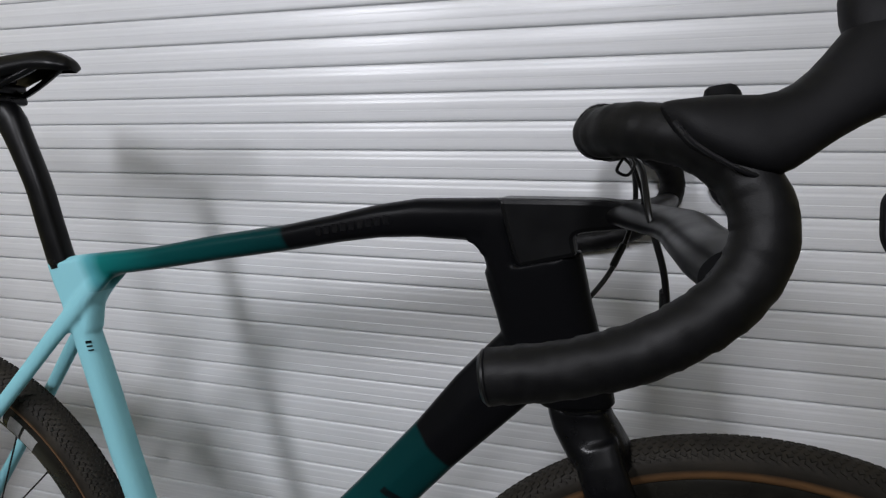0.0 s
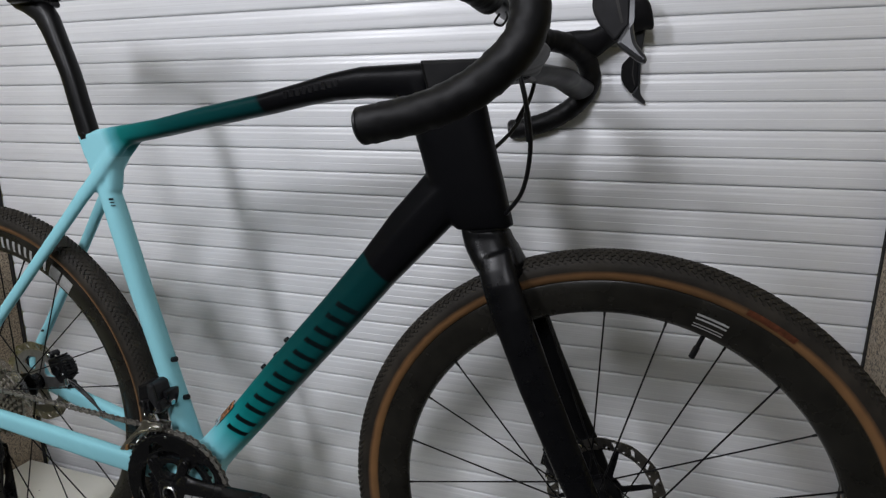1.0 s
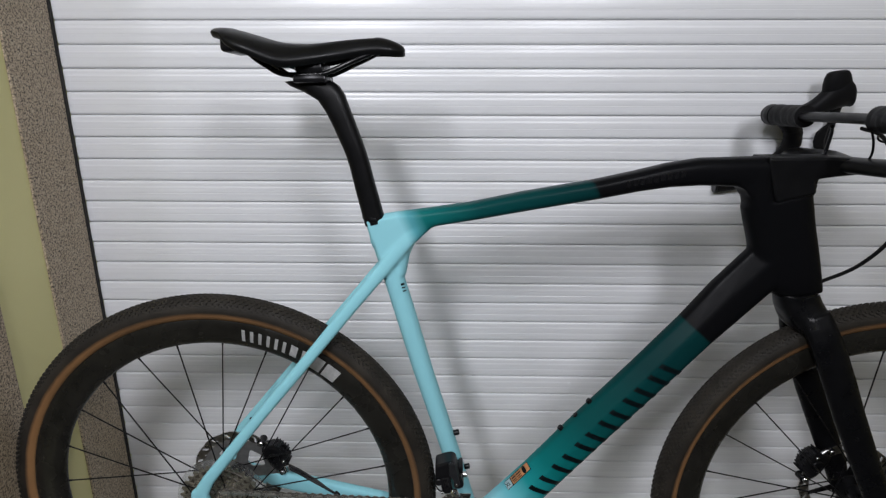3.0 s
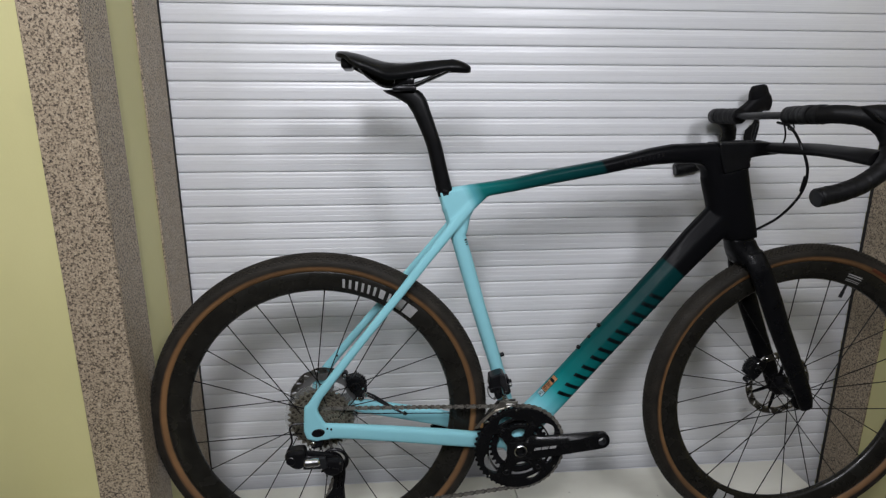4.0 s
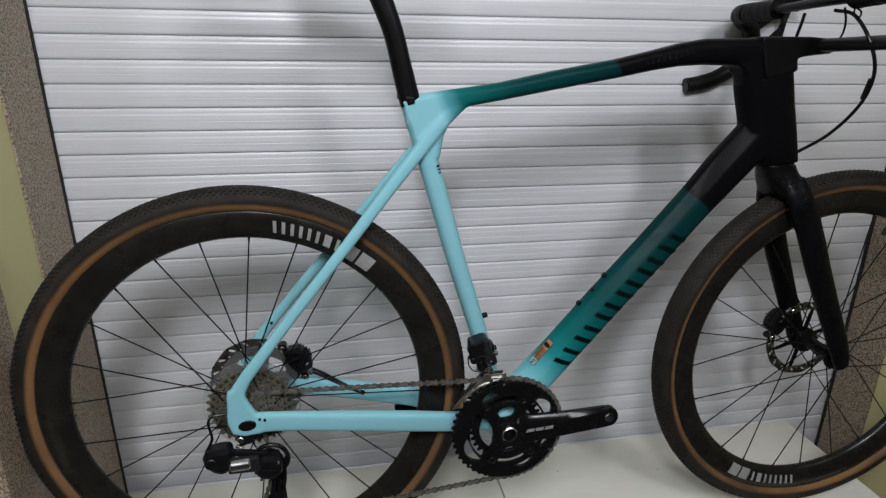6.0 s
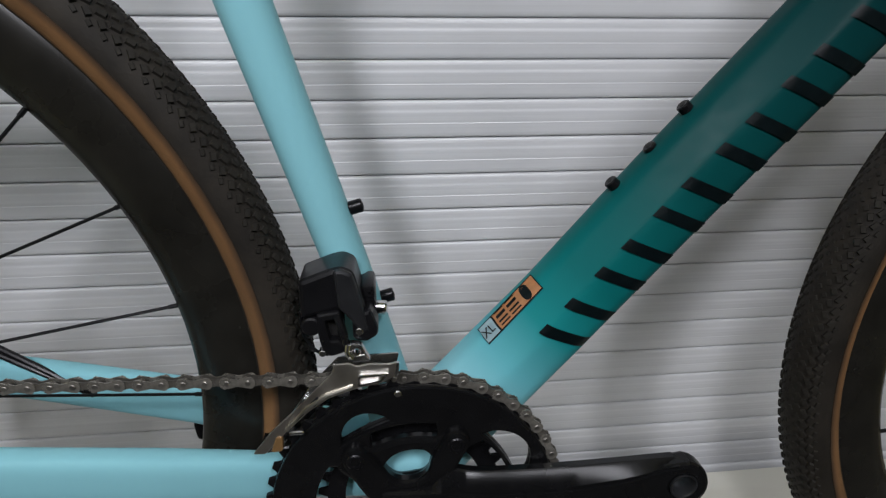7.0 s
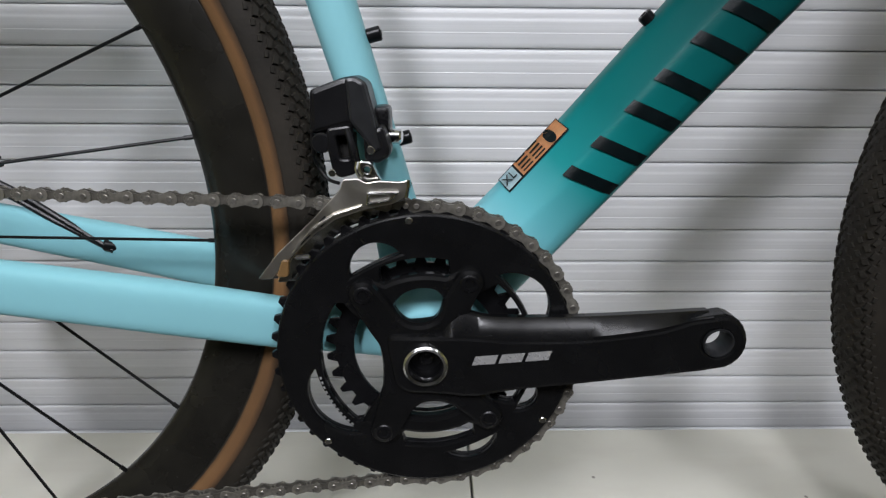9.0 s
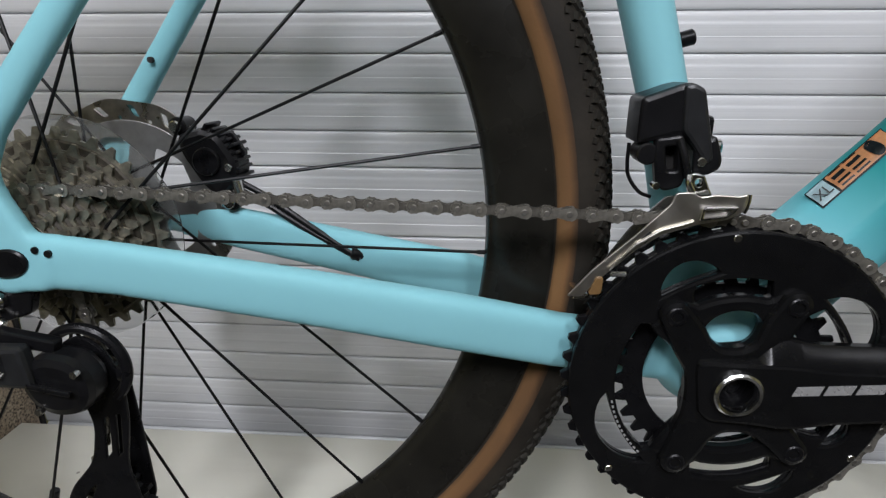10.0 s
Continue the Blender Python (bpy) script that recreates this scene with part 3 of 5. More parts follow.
def frame_details():
    # collar and seat post
    part("seat_collar", loft(across([(0.2695, 0, 0.4835, 0.0182, 0.0166, -97), (0.2688, 0, 0.4885, 0.0182, 0.0166, -97), (0.2682, 0, 0.4915, 0.0170, 0.0155, -99)]), 28), SATIN_BLACK, bike_frame)
    edges = spline([(0.2865, 0.2560, 0.478), (0.2840, 0.2533, 0.489), (0.2730, 0.2434, 0.533), (0.2629, 0.2340, 0.576), (0.2510, 0.2205, 0.612), (0.2400, 0.2070, 0.643)], 4)
    rings = [((0.5 * (f + r), -0.0025 - 0.02 * (z - 0.478), z), (0.5 * (f - r), 0, 0.125 * (f - r)), (0, 0.0135, 0)) for f, r, z in edges]
    rings += [((0.5 * (a + c), -0.006, 0.5 * (b + d)), (0.5 * (a - c), 0, 0.5 * (b - d)), (0, w, 0)) for a, b, c, d, w in ((0.2345, 0.6640, 0.1960, 0.6560, 0.0138), (0.2270, 0.6760, 0.1760, 0.6680, 0.0142), (0.2180, 0.6825, 0.1580, 0.6755, 0.0145), (0.2060, 0.6855, 0.1500, 0.6815, 0.0135))]
    post = part("seat_post", loft(rings, 28, power=2.4), CARBON, bicycle, "black carbon seat post with a swept head", angle=60)
    clamp = part("seat_clamp", block((0.168, -0.0325, 0.6790), (0.214, 0.0215, 0.6900), 0.004), ANODISED, post)
    part("clamp_bolt", drum((0.1905, -0.0055, 0.676), (0.1905, -0.0055, 0.708), 0.0035, 12), STEEL, clamp)
    part("clamp_bridge", block((0.172, -0.0355, 0.6925), (0.210, 0.0245, 0.7050), 0.004), ANODISED, post)
    # bottle bosses
    for x, z, lean in ((0.3950, 0.125, 15), (0.4130, 0.061, 15), (0.6090, 0.1835, -42), (0.5875, 0.1590, -42), (0.5655, 0.1345, -42)):
        d = Vector((math.cos(radians(15)), 0, math.sin(radians(15)))) if lean > 0 else Vector((-0.746, 0, 0.665))
        c = Vector((x, 0, z)) + d * (0.0 if lean > 0 else 0.0012)
        short = abs(x - 0.5875) < 0.001
        boss = part("bottle_boss", drum(c - d * 0.006, c + d * (0.0004 if short else 0.0032 if lean > 0 else 0.0030), 0.0046, 16, 0.0008), ANODISED, bike_frame)
        part("hex_socket", drum(c + d * (0.0 if short else 0.0026 if lean > 0 else 0.0024), c + d * (0.0007 if short else 0.0035 if lean > 0 else 0.0033), 0.002, 6), GAP_BLACK, boss)
    # axle end and dropout screws
    part("axle_cap", loft([((0.0, y, 0.0), (r, 0, 0.1 * r), (0, 0, r * 0.66)) for y, r in ((-0.0705, 0.0135), (-0.0735, 0.0135), (-0.0745, 0.012))], 24), ANODISED, bike_frame)
    for x, z in ((0.019, 0.0085), (0.0265, 0.0065)):
        part("screw", drum((x, -0.0705, z), (x, -0.0732, z), 0.0022, 10), ANODISED, bike_frame)
    part("screw_hole", drum((0.032, 0.0560, 0.1145), (0.032, 0.0520, 0.1145), 0.0022, 12), GAP_BLACK, bike_frame)
    part("stay_bridge_guard", block((0.300, 0.020, -0.022), (0.322, 0.036, -0.013), 0.002), PLASTIC, bike_frame)
    part("cable_port", drum((0.188, 0.046, -0.030), (0.176, 0.041, -0.026), 0.0048, 14, 0.001), PLASTIC, bike_frame, "black rubber hose grommet")


frame_details()


def dt_point(s, across_tube, lift=0.0):
    """A place on the near side of the down tube: along its axis, across it (up positive), out from its skin."""
    d, up = Vector((0.665, 0, 0.746)), Vector((-0.746, 0, 0.665))
    base = Vector((0.61, 0, 0.126)) + d * (s - 0.4997) + up * across_tube
    stations = [0.236, 0.296, 0.386, 0.5, 0.636, 0.738]
    half = float(np.interp(s, stations, [0.031, 0.0295, 0.0288, 0.0298, 0.0300, 0.0304]))
    wide = float(np.interp(s, stations, [0.036, 0.033, 0.0305, 0.0285, 0.0270, 0.0265]))
    base += up * float(np.interp(s, stations, [0.0060, 0.0080, 0.0079, 0.0081, 0.0070, 0.0077]))
    t = max(-1.0, min(1.0, across_tube / half))
    y = -wide * float(np.interp(t, [k[0] for k in DT_SECTION], [k[1] for k in DT_SECTION]))
    base += up * (lift * max(0.0, t) ** 2)
    return Vector((base.x, y - lift, base.z))


def wrapped(grid_of_points, thick=0.0004):
    """A thin printed patch over a grid of places on a surface."""
    bm = bmesh.new()
    rows = [[bm.verts.new(p) for p in row] for row in grid_of_points]
    for a, b in zip(rows, rows[1:]):
        for i in range(len(a) - 1):
            bm.faces.new((a[i], a[i + 1], b[i + 1], b[i]))
    bmesh.ops.solidify(bm, geom=bm.faces[:], thickness=-thick)
    return bm


def dt_patch(s0, s1, a0, a1, shear, lift=0.0006, n=6):
    return wrapped([[dt_point(s0 + (s1 - s0) * i / n + shear * (a0 + (a1 - a0) * j / n), a0 + (a1 - a0) * j / n, lift) for j in range(n + 1)] for i in range(n + 1)])


def decals():
    # maker's mark on the down tube, as plain slanted strokes
    for k in range(6):
        s = 0.374 + 0.0530 * k
        mark = part("maker_mark", dt_patch(s, s + 0.0085, -0.0235, 0.0090, -0.35, 0.0009, 10), DECAL_DARK, bike_frame, "dark plain slanted bars of the maker's mark")
        part("stroke", dt_patch(s + 0.0245, s + 0.0330, -0.0235, 0.0090, -0.35, 0.0009, 10), DECAL_DARK, mark)
    # warning sticker and size sticker
    a0, a1 = 0.0236, 0.0310
    rim = part("sticker", dt_patch(0.3400, 0.3945, a0 - 0.0008, a1 + 0.0008, 0.0, 0.0003), DECAL_DARK, bike_frame, "orange warning sticker with small print")
    part("sticker_face", dt_patch(0.3543, 0.3938, a0, a1, 0.0, 0.0008), DECAL_ORANGE, rim)
    part("size_panel", dt_patch(0.3407, 0.3528, a0, a1, 0.0, 0.0008), DECAL_BLUE, rim, "pale size panel")
    right, up = Vector((0.665, 0, 0.746)), Vector((-0.746, 0, 0.665))
    disc = [[dt_point(0.3835 + r * math.cos(a), 0.0273 + r * math.sin(a), 0.0012) for r in (0.0, 0.0018, 0.0036)] for a in [2 * math.pi * i / 16 for i in range(17)]]
    part("warning_disc", wrapped(disc), DECAL_DARK, rim)
    for i in range(4):
        b = a0 + 0.0010 + i * 0.0018
        part("printed_bar", dt_patch(0.3563, 0.3648, b, b + 0.0008, 0, 0.0011, 2), DECAL_DARK, rim)
        part("printed_bar", dt_patch(0.3668, 0.3758, b, b + 0.0008, 0, 0.0011, 2), DECAL_DARK, rim)
    size = bpy.data.curves.new("size_letters", "FONT")
    size.body, size.size, size.align_x, size.align_y, size.extrude = "XL", 0.0085, "CENTER", "CENTER", 0.0002
    letters = bpy.data.objects.new("size_letters", size)
    scene.collection.objects.link(letters)
    bpy.context.view_layer.update()
    data = bpy.data.meshes.new_from_object(letters.evaluated_get(bpy.context.evaluated_depsgraph_get()))
    bpy.data.objects.remove(letters)
    data.materials.clear()
    ob = part("size_letters", data, DECAL_DARK, rim, "dark letters XL")
    at = dt_point(0.3467, 0.0272, 0.0016)
    tilt = Vector((up.x * 0.75, 0.66, up.z * 0.75)).normalized()
    z_axis = right.cross(tilt).normalized()
    ob.matrix_local = Matrix.Translation(at + z_axis * 0.0008) @ Matrix((right, tilt, z_axis)).transposed().to_4x4()
    # small print on the seat tube and on the top tube
    for k in range(3):
        z = 0.386 - 0.0052 * k
        bar = part("printed_bar", block((-0.0032, -0.0004, -0.0016 if k == 0 else -0.0008), (0.0032, 0.0004, 0.0016 if k == 0 else 0.0008)), DECAL_DARK, bike_frame, smooth=False)
        bar.matrix_local = pose(0.3065 - 0.27 * (z - 0.359) + 0.0118, -0.0132, z, 0, 0, 44)
    for k in range(9):
        x = 0.635 + k * 0.0095
        z = 0.5395 + (x - 0.635) * 0.19
        part("printed_bar", block((x, -0.0218, z - 0.0045), (x + 0.0062, -0.0205, z + 0.0045), 0.0), DECAL_FAINT, bike_frame, smooth=False)


decals()


# ---- wheels ----
RIM_OUT, RIM_IN = 0.3185, 0.2745


def tyre_mesh():
    profile = []
    for i in range(27):
        a = radians(-144 + 288 * i / 26)
        r = 0.3345 + 0.0198 * math.cos(a)
        y = 0.0205 * math.sin(a)
        profile.append((r, y))
    inner = [(r - 0.0 if abs(y) > 0.018 else r - 0.003, y * 0.86) for r, y in profile[::-1]]
    return mesh_of("tyre", revolve(profile + inner, 120))


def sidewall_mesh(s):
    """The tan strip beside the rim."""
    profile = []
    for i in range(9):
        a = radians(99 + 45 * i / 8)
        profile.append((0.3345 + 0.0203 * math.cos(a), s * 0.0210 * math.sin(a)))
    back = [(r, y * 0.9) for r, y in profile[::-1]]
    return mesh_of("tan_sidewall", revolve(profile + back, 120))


def knob_mesh():
    """Low tread blocks: fine centre rows and taller slanted shoulder blocks."""
    bm = bmesh.new()
    rows = ((0.0, 230, 0.0040, 0.0034, 0.0011, 0.0, 0.0), (13, 230, 0.0042, 0.0028, 0.0013, 0.5, 25), (-13, 230, 0.0042, 0.0028, 0.0013, 0.5, -25), (27, 230, 0.0048, 0.0034, 0.0017, 0.0, 30), (-27, 230, 0.0048, 0.0034, 0.0017, 0.0, -30),
            (41, 230, 0.0060, 0.0040, 0.0024, 0.5, 22), (-41, 230, 0.0060, 0.0040, 0.0024, 0.5, -22), (54, 230, 0.0062, 0.0038, 0.0024, 0.0, -28), (-54, 230, 0.0062, 0.0038, 0.0024, 0.0, 28), (65, 230, 0.0046, 0.0028, 0.0014, 0.5, -20), (-65, 230, 0.0046, 0.0028, 0.0014, 0.5, 20))
    for angle, count, along, wide, tall, shift, skew in rows:
        a = radians(angle)
        r, y = 0.3345 + 0.0196 * math.cos(a), 0.0203 * math.sin(a)
        for k in range(count):
            t = 2 * math.pi * (k + shift) / count
            radial = Vector((math.cos(t), 0, math.sin(t)))
            tangent = Vector((-math.sin(t), 0, math.cos(t)))
            normal = (radial * math.cos(a) + Vector((0, 1, 0)) * math.sin(a)).normalized()
            side = tangent.cross(normal)
            sk = radians(skew)
            u, v = tangent * math.cos(sk) + side * math.sin(sk), side * math.cos(sk) - tangent * math.sin(sk)
            c = radial * r + Vector((0, y, 0))
            low = [bm.verts.new(c + u * (along * p) + v * (wide * q) - normal * 0.0006) for p, q in ((-0.5, -0.5), (0.5, -0.5), (0.5, 0.5), (-0.5, 0.5))]
            top = [bm.verts.new(c + u * (along * p) + v * (wide * q) + normal * (tall * 0.82)) for p, q in ((-0.38, -0.38), (0.38, -0.38), (0.38, 0.38), (-0.38, 0.38))]
            bm.faces.new(top)
            for i in range(4):
                bm.faces.new((low[i], low[(i + 1) % 4], top[(i + 1) % 4], top[i]))
    data = bpy.data.meshes.new("tread")
    bm.normal_update()
    bm.to_mesh(data)
    bm.free()
    return data


def rim_mesh():
    profile = [(RIM_OUT, -0.0125), (RIM_OUT - 0.003, -0.0138), (0.305, -0.0142), (0.292, -0.0130), (0.282, -0.0095), (0.2765, -0.0055), (RIM_IN, 0.0)]
    profile += [(r, -y) for r, y in profile[:-1][::-1]] + [(0.308, 0.009), (0.306, 0), (0.308, -0.009)]
    return mesh_of("rim", revolve(profile, 120), angle=60)


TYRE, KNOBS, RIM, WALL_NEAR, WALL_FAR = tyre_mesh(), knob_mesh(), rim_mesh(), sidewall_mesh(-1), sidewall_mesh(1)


def on_rim(angle, r, lift=0.0008):
    """A place on the near face of the rim, wheel centre at the origin."""
    y = -float(np.interp(r, [0.2745, 0.2765, 0.282, 0.292, 0.305, 0.312], [0.0, 0.0055, 0.0095, 0.0130, 0.0142, 0.0138])) - lift
    return Vector((r * math.cos(angle), y, r * math.sin(angle)))


def rim_patch(a0, a1, r0, r1, shear=0.0, n=4):
    return wrapped([[on_rim(radians(a0 + (a1 - a0) * i / n + shear * j / n), r0 + (r1 - r0) * j / n) for j in range(n + 1)] for i in range(n + 1)])


def sidewall_point(angle, r):
    """A place just proud of the near tan strip."""
    k = math.acos((r - 0.3345) / 0.0203)
    return Vector((r * math.cos(angle), -0.0210 * math.sin(k) - 0.0006, r * math.sin(angle)))


def wheel(name, centre, spokes, first, rotor_y, valve_angle, mark_angle, label, windowed, grow=1.0, shift=1):
    bm = revolve([(0.006, -0.058), (0.0095, -0.058), (0.0095, -0.046), (0.024, -0.0415), (0.025, -0.038), (0.0125, -0.031), (0.0115, 0.0), (0.0125, 0.026), (0.024, 0.031), (0.025, 0.0345), (0.0165, 0.040), (0.0165, 0.050), (0.0095, 0.052), (0.0095, 0.064), (0.006, 0.064)], 32)
    w = part(name, bm, ANODISED, bicycle, label)
    w.location = centre
    w.scale = (grow, 1, grow)
    part("tyre", TYRE, SIDEWALL_DARK, w, "dark dusty gravel tyre")
    tagged(part("tread", KNOBS, RUBBER, w, "small black rubber tread blocks"), kind="stuff")
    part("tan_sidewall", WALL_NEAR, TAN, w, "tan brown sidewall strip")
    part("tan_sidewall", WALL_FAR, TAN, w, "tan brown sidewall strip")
    rim = part("rim", RIM, RIM_BLACK, w, "deep black carbon rim")
    for k in range(spokes):
        a = radians(first + 360 * k / spokes)
        s = -1 if (k + shift) % 2 == 0 else 1
        lean = radians(68) * (1 if ((k + 1 + (1 - shift)) // 2) % 2 else -1)
        flange_y = -0.040 if s < 0 else 0.033
        start = Vector((0.0225 * math.cos(a + lean), flange_y, 0.0225 * math.sin(a + lean)))
        end = Vector((0.2765 * math.cos(a), s * 0.002, 0.2765 * math.sin(a)))
        d = (end - start).normalized()
        spoke = part("spoke", drum(start, end, 0.00112, 8), SPOKE_BLACK, w)
        part("nipple", drum(end - d * 0.007, end, 0.0016, 8), SPOKE_BLACK, spoke)
    # brake rotor with its carrier
    holes = []
    for k in range(18):
        a = 2 * math.pi * k / 18
        holes.append(rounded([(r * math.cos(a + b), r * math.sin(a + b)) for r, b in ((0.0685, -0.03), (0.0765, 0.05), (0.0765, 0.12), (0.0685, 0.04))], 0.0015, 2))
        holes.append(circle(0.0668 * math.cos(a + 0.2), 0.0668 * math.sin(a + 0.2), 0.0017, 8))
    wave = [((0.0800 + 0.0008 * math.sin(12 * t)) * math.cos(t), (0.0800 + 0.0008 * math.sin(12 * t)) * math.sin(t)) for t in np.linspace(0, 2 * math.pi, 96, endpoint=False)]
    rotor = part("brake_rotor", plate([wave, circle(0, 0, 0.0635, 60), *holes], 0.0018, 0.0, rotor_y), ROTOR_STEEL, w, "drilled steel disc brake rotor", angle=30)
    if windowed:
        windows = []
        for k in range(5):
            a = math.radians(72 * k + 18 + rotor_y * 400)
            windows.append(rounded([(r * math.cos(a + b), r * math.sin(a + b)) for r, b in ((0.0255, -0.20), (0.0500, -0.42), (0.0540, 0.0), (0.0500, 0.42), (0.0255, 0.20))], 0.005, 3))
        part("rotor_carrier", plate([circle(0, 0, 0.0652, 60), circle(0, 0, 0.0165, 30), *windows], 0.0026, 0.0004, rotor_y + 0.0002), CARRIER_GREY, rotor, "grey aluminium rotor carrier")
    else:
        star = []
        for k in range(180):
            near = abs((2 * k - rotor_y * 400 + 30) % 60 - 30)
            r = 0.0655 if near < 2.6 else 0.0255 if near > 13 else 0.0255 + 0.040 * ((13 - near) / 10.4) ** 3
            star.append((r * math.cos(radians(2 * k)), r * math.sin(radians(2 * k))))
        part("rotor_carrier", plate([star, circle(0, 0, 0.0165, 30)], 0.0024, 0.0, rotor_y + 0.0002), ANODISED, rotor, "thin black star of the rotor")
    part("lock_ring", revolve([(0.010, rotor_y + 0.001), (0.0195, rotor_y + 0.001), (0.0195, rotor_y + 0.004), (0.018, rotor_y + 0.0055), (0.010, rotor_y + 0.0055)], 24), ANODISED, rotor)
    # valve
    a = radians(valve_angle)
    u = Vector((math.cos(a), 0, math.sin(a)))
    valve = part("valve", drum(u * 0.276, u * 0.252, 0.0028, 12), ANODISED, w)
    part("valve_cap", drum(u * 0.260, u * 0.244, 0.0038, 12, 0.001), PLASTIC, valve)
    # printed marks on the rim: two bold strokes, then thin ones
    t = mark_angle
    for wide in (4.7, 4.3):
        part("rim_mark", rim_patch(t, t + wide, 0.2855, 0.3095, 0.0), DECAL_WHITE, rim, "pale bold block of the rim maker's mark")
        t += wide + 0.8
    t += 0.8
    for wide in (1.0, 2.2, 1.0, 1.0, 1.0, 1.0, 1.0, 1.0):
        part("rim_mark", rim_patch(t, t + wide, 0.2885, 0.3075, 0.5), DECAL_WHITE, rim, "pale thin stroke of the rim maker's mark")
        t += wide + 1.5
    for low, high in ((0.2845, 0.2858), (0.2880, 0.2893), (0.2945, 0.2965), (0.2990, 0.3015)):
        part("printed_bar", rim_patch(valve_angle - 3.0, valve_angle + 4.0, low, high), DECAL_WHITE, rim)
    return w


rear_wheel = wheel("rear_wheel", (0.002, 0.0, 0.006), 24, 11.5, 0.0555, 251.5, 48.0, "rear wheel with black rim and tan-wall tyre", True, 1.007, 0)
front_wheel = wheel("front_wheel", FRONT_AXLE, 24, 3.2, 0.0455, 69, 236.4, "front wheel with black rim and tan-wall tyre", False)
part("tyre_label", wrapped([[sidewall_point(radians(54.6 + 10.4 * i / 8), 0.3235 + 0.0075 * j / 3) for j in range(4)] for i in range(9)]), LABEL_RUST, front_wheel, "worn rust-red tyre label")


# ---- fork ----
def build_fork():
    bm = loft([((0.5 * (a + b), 0, z), (0.5 * (b - a), 0, 0), (0, w, 0)) for a, b, z, w in
               ((0.880, 0.942, 0.3725, 0.0252), (0.8815, 0.947, 0.362, 0.0268), (0.886, 0.956, 0.348, 0.0318), (0.894, 0.964, 0.334, 0.0378), (0.902, 0.966, 0.322, 0.0425), (0.912, 0.960, 0.3135, 0.0430))], 36, power=2.6)
    for s in (-1, 1):
        loft([((x, s * y, z), (h * 0.93, 0, h * 0.36), (0, w, 0)) for x, y, z, h, w in
              ((0.928, 0.0270, 0.345, 0.022, 0.0095), (0.9335, 0.0340, 0.328, 0.0230, 0.0105), (0.9405, 0.0400, 0.310, 0.0235, 0.0112), (0.953, 0.0450, 0.280, 0.0240, 0.0112), (0.9720, 0.0480, 0.235, 0.0238, 0.0108), (0.9905, 0.0498, 0.190, 0.0232, 0.0104),
               (1.0200, 0.0525, 0.125, 0.0220, 0.0098), (1.0420, 0.0545, 0.078, 0.0212, 0.0094), (1.0640, 0.0560, 0.032, 0.0195, 0.0088), (1.0740, 0.0565, 0.006, 0.0180, 0.0085), (1.0800, 0.0565, -0.012, 0.0135, 0.0075))], 24, bm, 2.4)
    data = mesh_of("fork", bm)
    fork = part("fork", data, FORK_BLACK, bicycle, "satin black carbon fork")
    skin = fork.modifiers.new("skin", "REMESH")
    skin.mode, skin.voxel_size, skin.use_smooth_shade = "VOXEL", 0.0022, True
    soft = fork.modifiers.new("soft", "SMOOTH")
    soft.factor, soft.iterations = 0.5, 5
    part("axle_end", drum((1.080, 0.052, 0.0015), (1.080, 0.0675, 0.0015), 0.0095, 20, 0.001), ANODISED, fork)
    part("fork_bolt", drum((1.000, -0.0600, 0.158), (1.000, -0.0635, 0.158), 0.003, 10), ANODISED, fork)
    return fork


fork = build_fork()


def caliper(name, centre, angle, y, label):
    """A caliper astride the rotor's edge: tangent along its own x, outward along its own z."""
    outline = rounded([(-0.028, -0.012), (-0.022, 0.010), (-0.011, 0.0175), (0.011, 0.0175), (0.022, 0.010), (0.028, -0.012), (0.014, -0.0170), (-0.014, -0.0170)], 0.006)
    c = part(name, plate([outline], 0.0290, 0.0050, 0), PLASTIC, bicycle, label)
    a = radians(angle)
    c.matrix_local = pose(centre[0] + 0.079 * math.cos(a), y, centre[2] + 0.079 * math.sin(a), 0, 90 - angle, 0)
    part("piston_cover", drum((0, -0.0140, -0.002), (0, -0.0175, -0.002), 0.0105, 24, 0.001), ANODISED, c)
    part("brake_pad_carrier", plate([rounded([(-0.013, -0.021), (0.013, -0.021), (0.010, 0.022), (-0.010, 0.022)], 0.003)], 0.0050, 0.0005, 0), ANODISED, c)
    for k in range(9):
        t = -0.020 + 0.005 * k
        fin = part("cooling_fin", block((-0.0013, -0.0125, 0.0), (0.0013, 0.0115, 0.0058), 0.0006), ANODISED, c)
        fin.matrix_local = pose(t, 0, 0.0185 - abs(t) * 0.42 - 0.002, 0, 26 * t / 0.02, 0)
    for x in (-0.0335, 0.0335):
        part("mount_lug", drum((x, -0.006, -0.010), (x, 0.012, -0.010), 0.0068, 18, 0.001), ANODISED, c)
        part("bolt", drum((x, -0.0062, -0.010), (x, -0.0105, -0.010), 0.0046, 16, 0.001), CHROME, c, "shiny steel bolt")
    part("bleed_screw", drum((0.012, -0.0150, 0.010), (0.012, -0.0180, 0.010), 0.0030, 12, 0.0006), CHROME, c)
    part("banjo", drum((0.022, -0.013, 0.008), (0.034, -0.013, 0.004), 0.0040, 14, 0.0008), CHROME, c)
    return c


caliper("rear_brake_caliper", (0.005, 0, 0.003), 31, 0.0555, "black disc brake caliper with cooling fins")
caliper("front_brake_caliper", FRONT_AXLE, 146, 0.0455, "black disc brake caliper with cooling fins")
for rise in (0.0, 0.0065):
    hose = [(0.088, 0.047, 0.022 + rise), (0.112, 0.0485, 0.008 + rise), (0.142, 0.0475, -0.011 + rise * 0.7), (0.183, 0.041, -0.031)]
    part("brake_hose", tube(hose, 0.0025, 10), PLASTIC, bicycle)

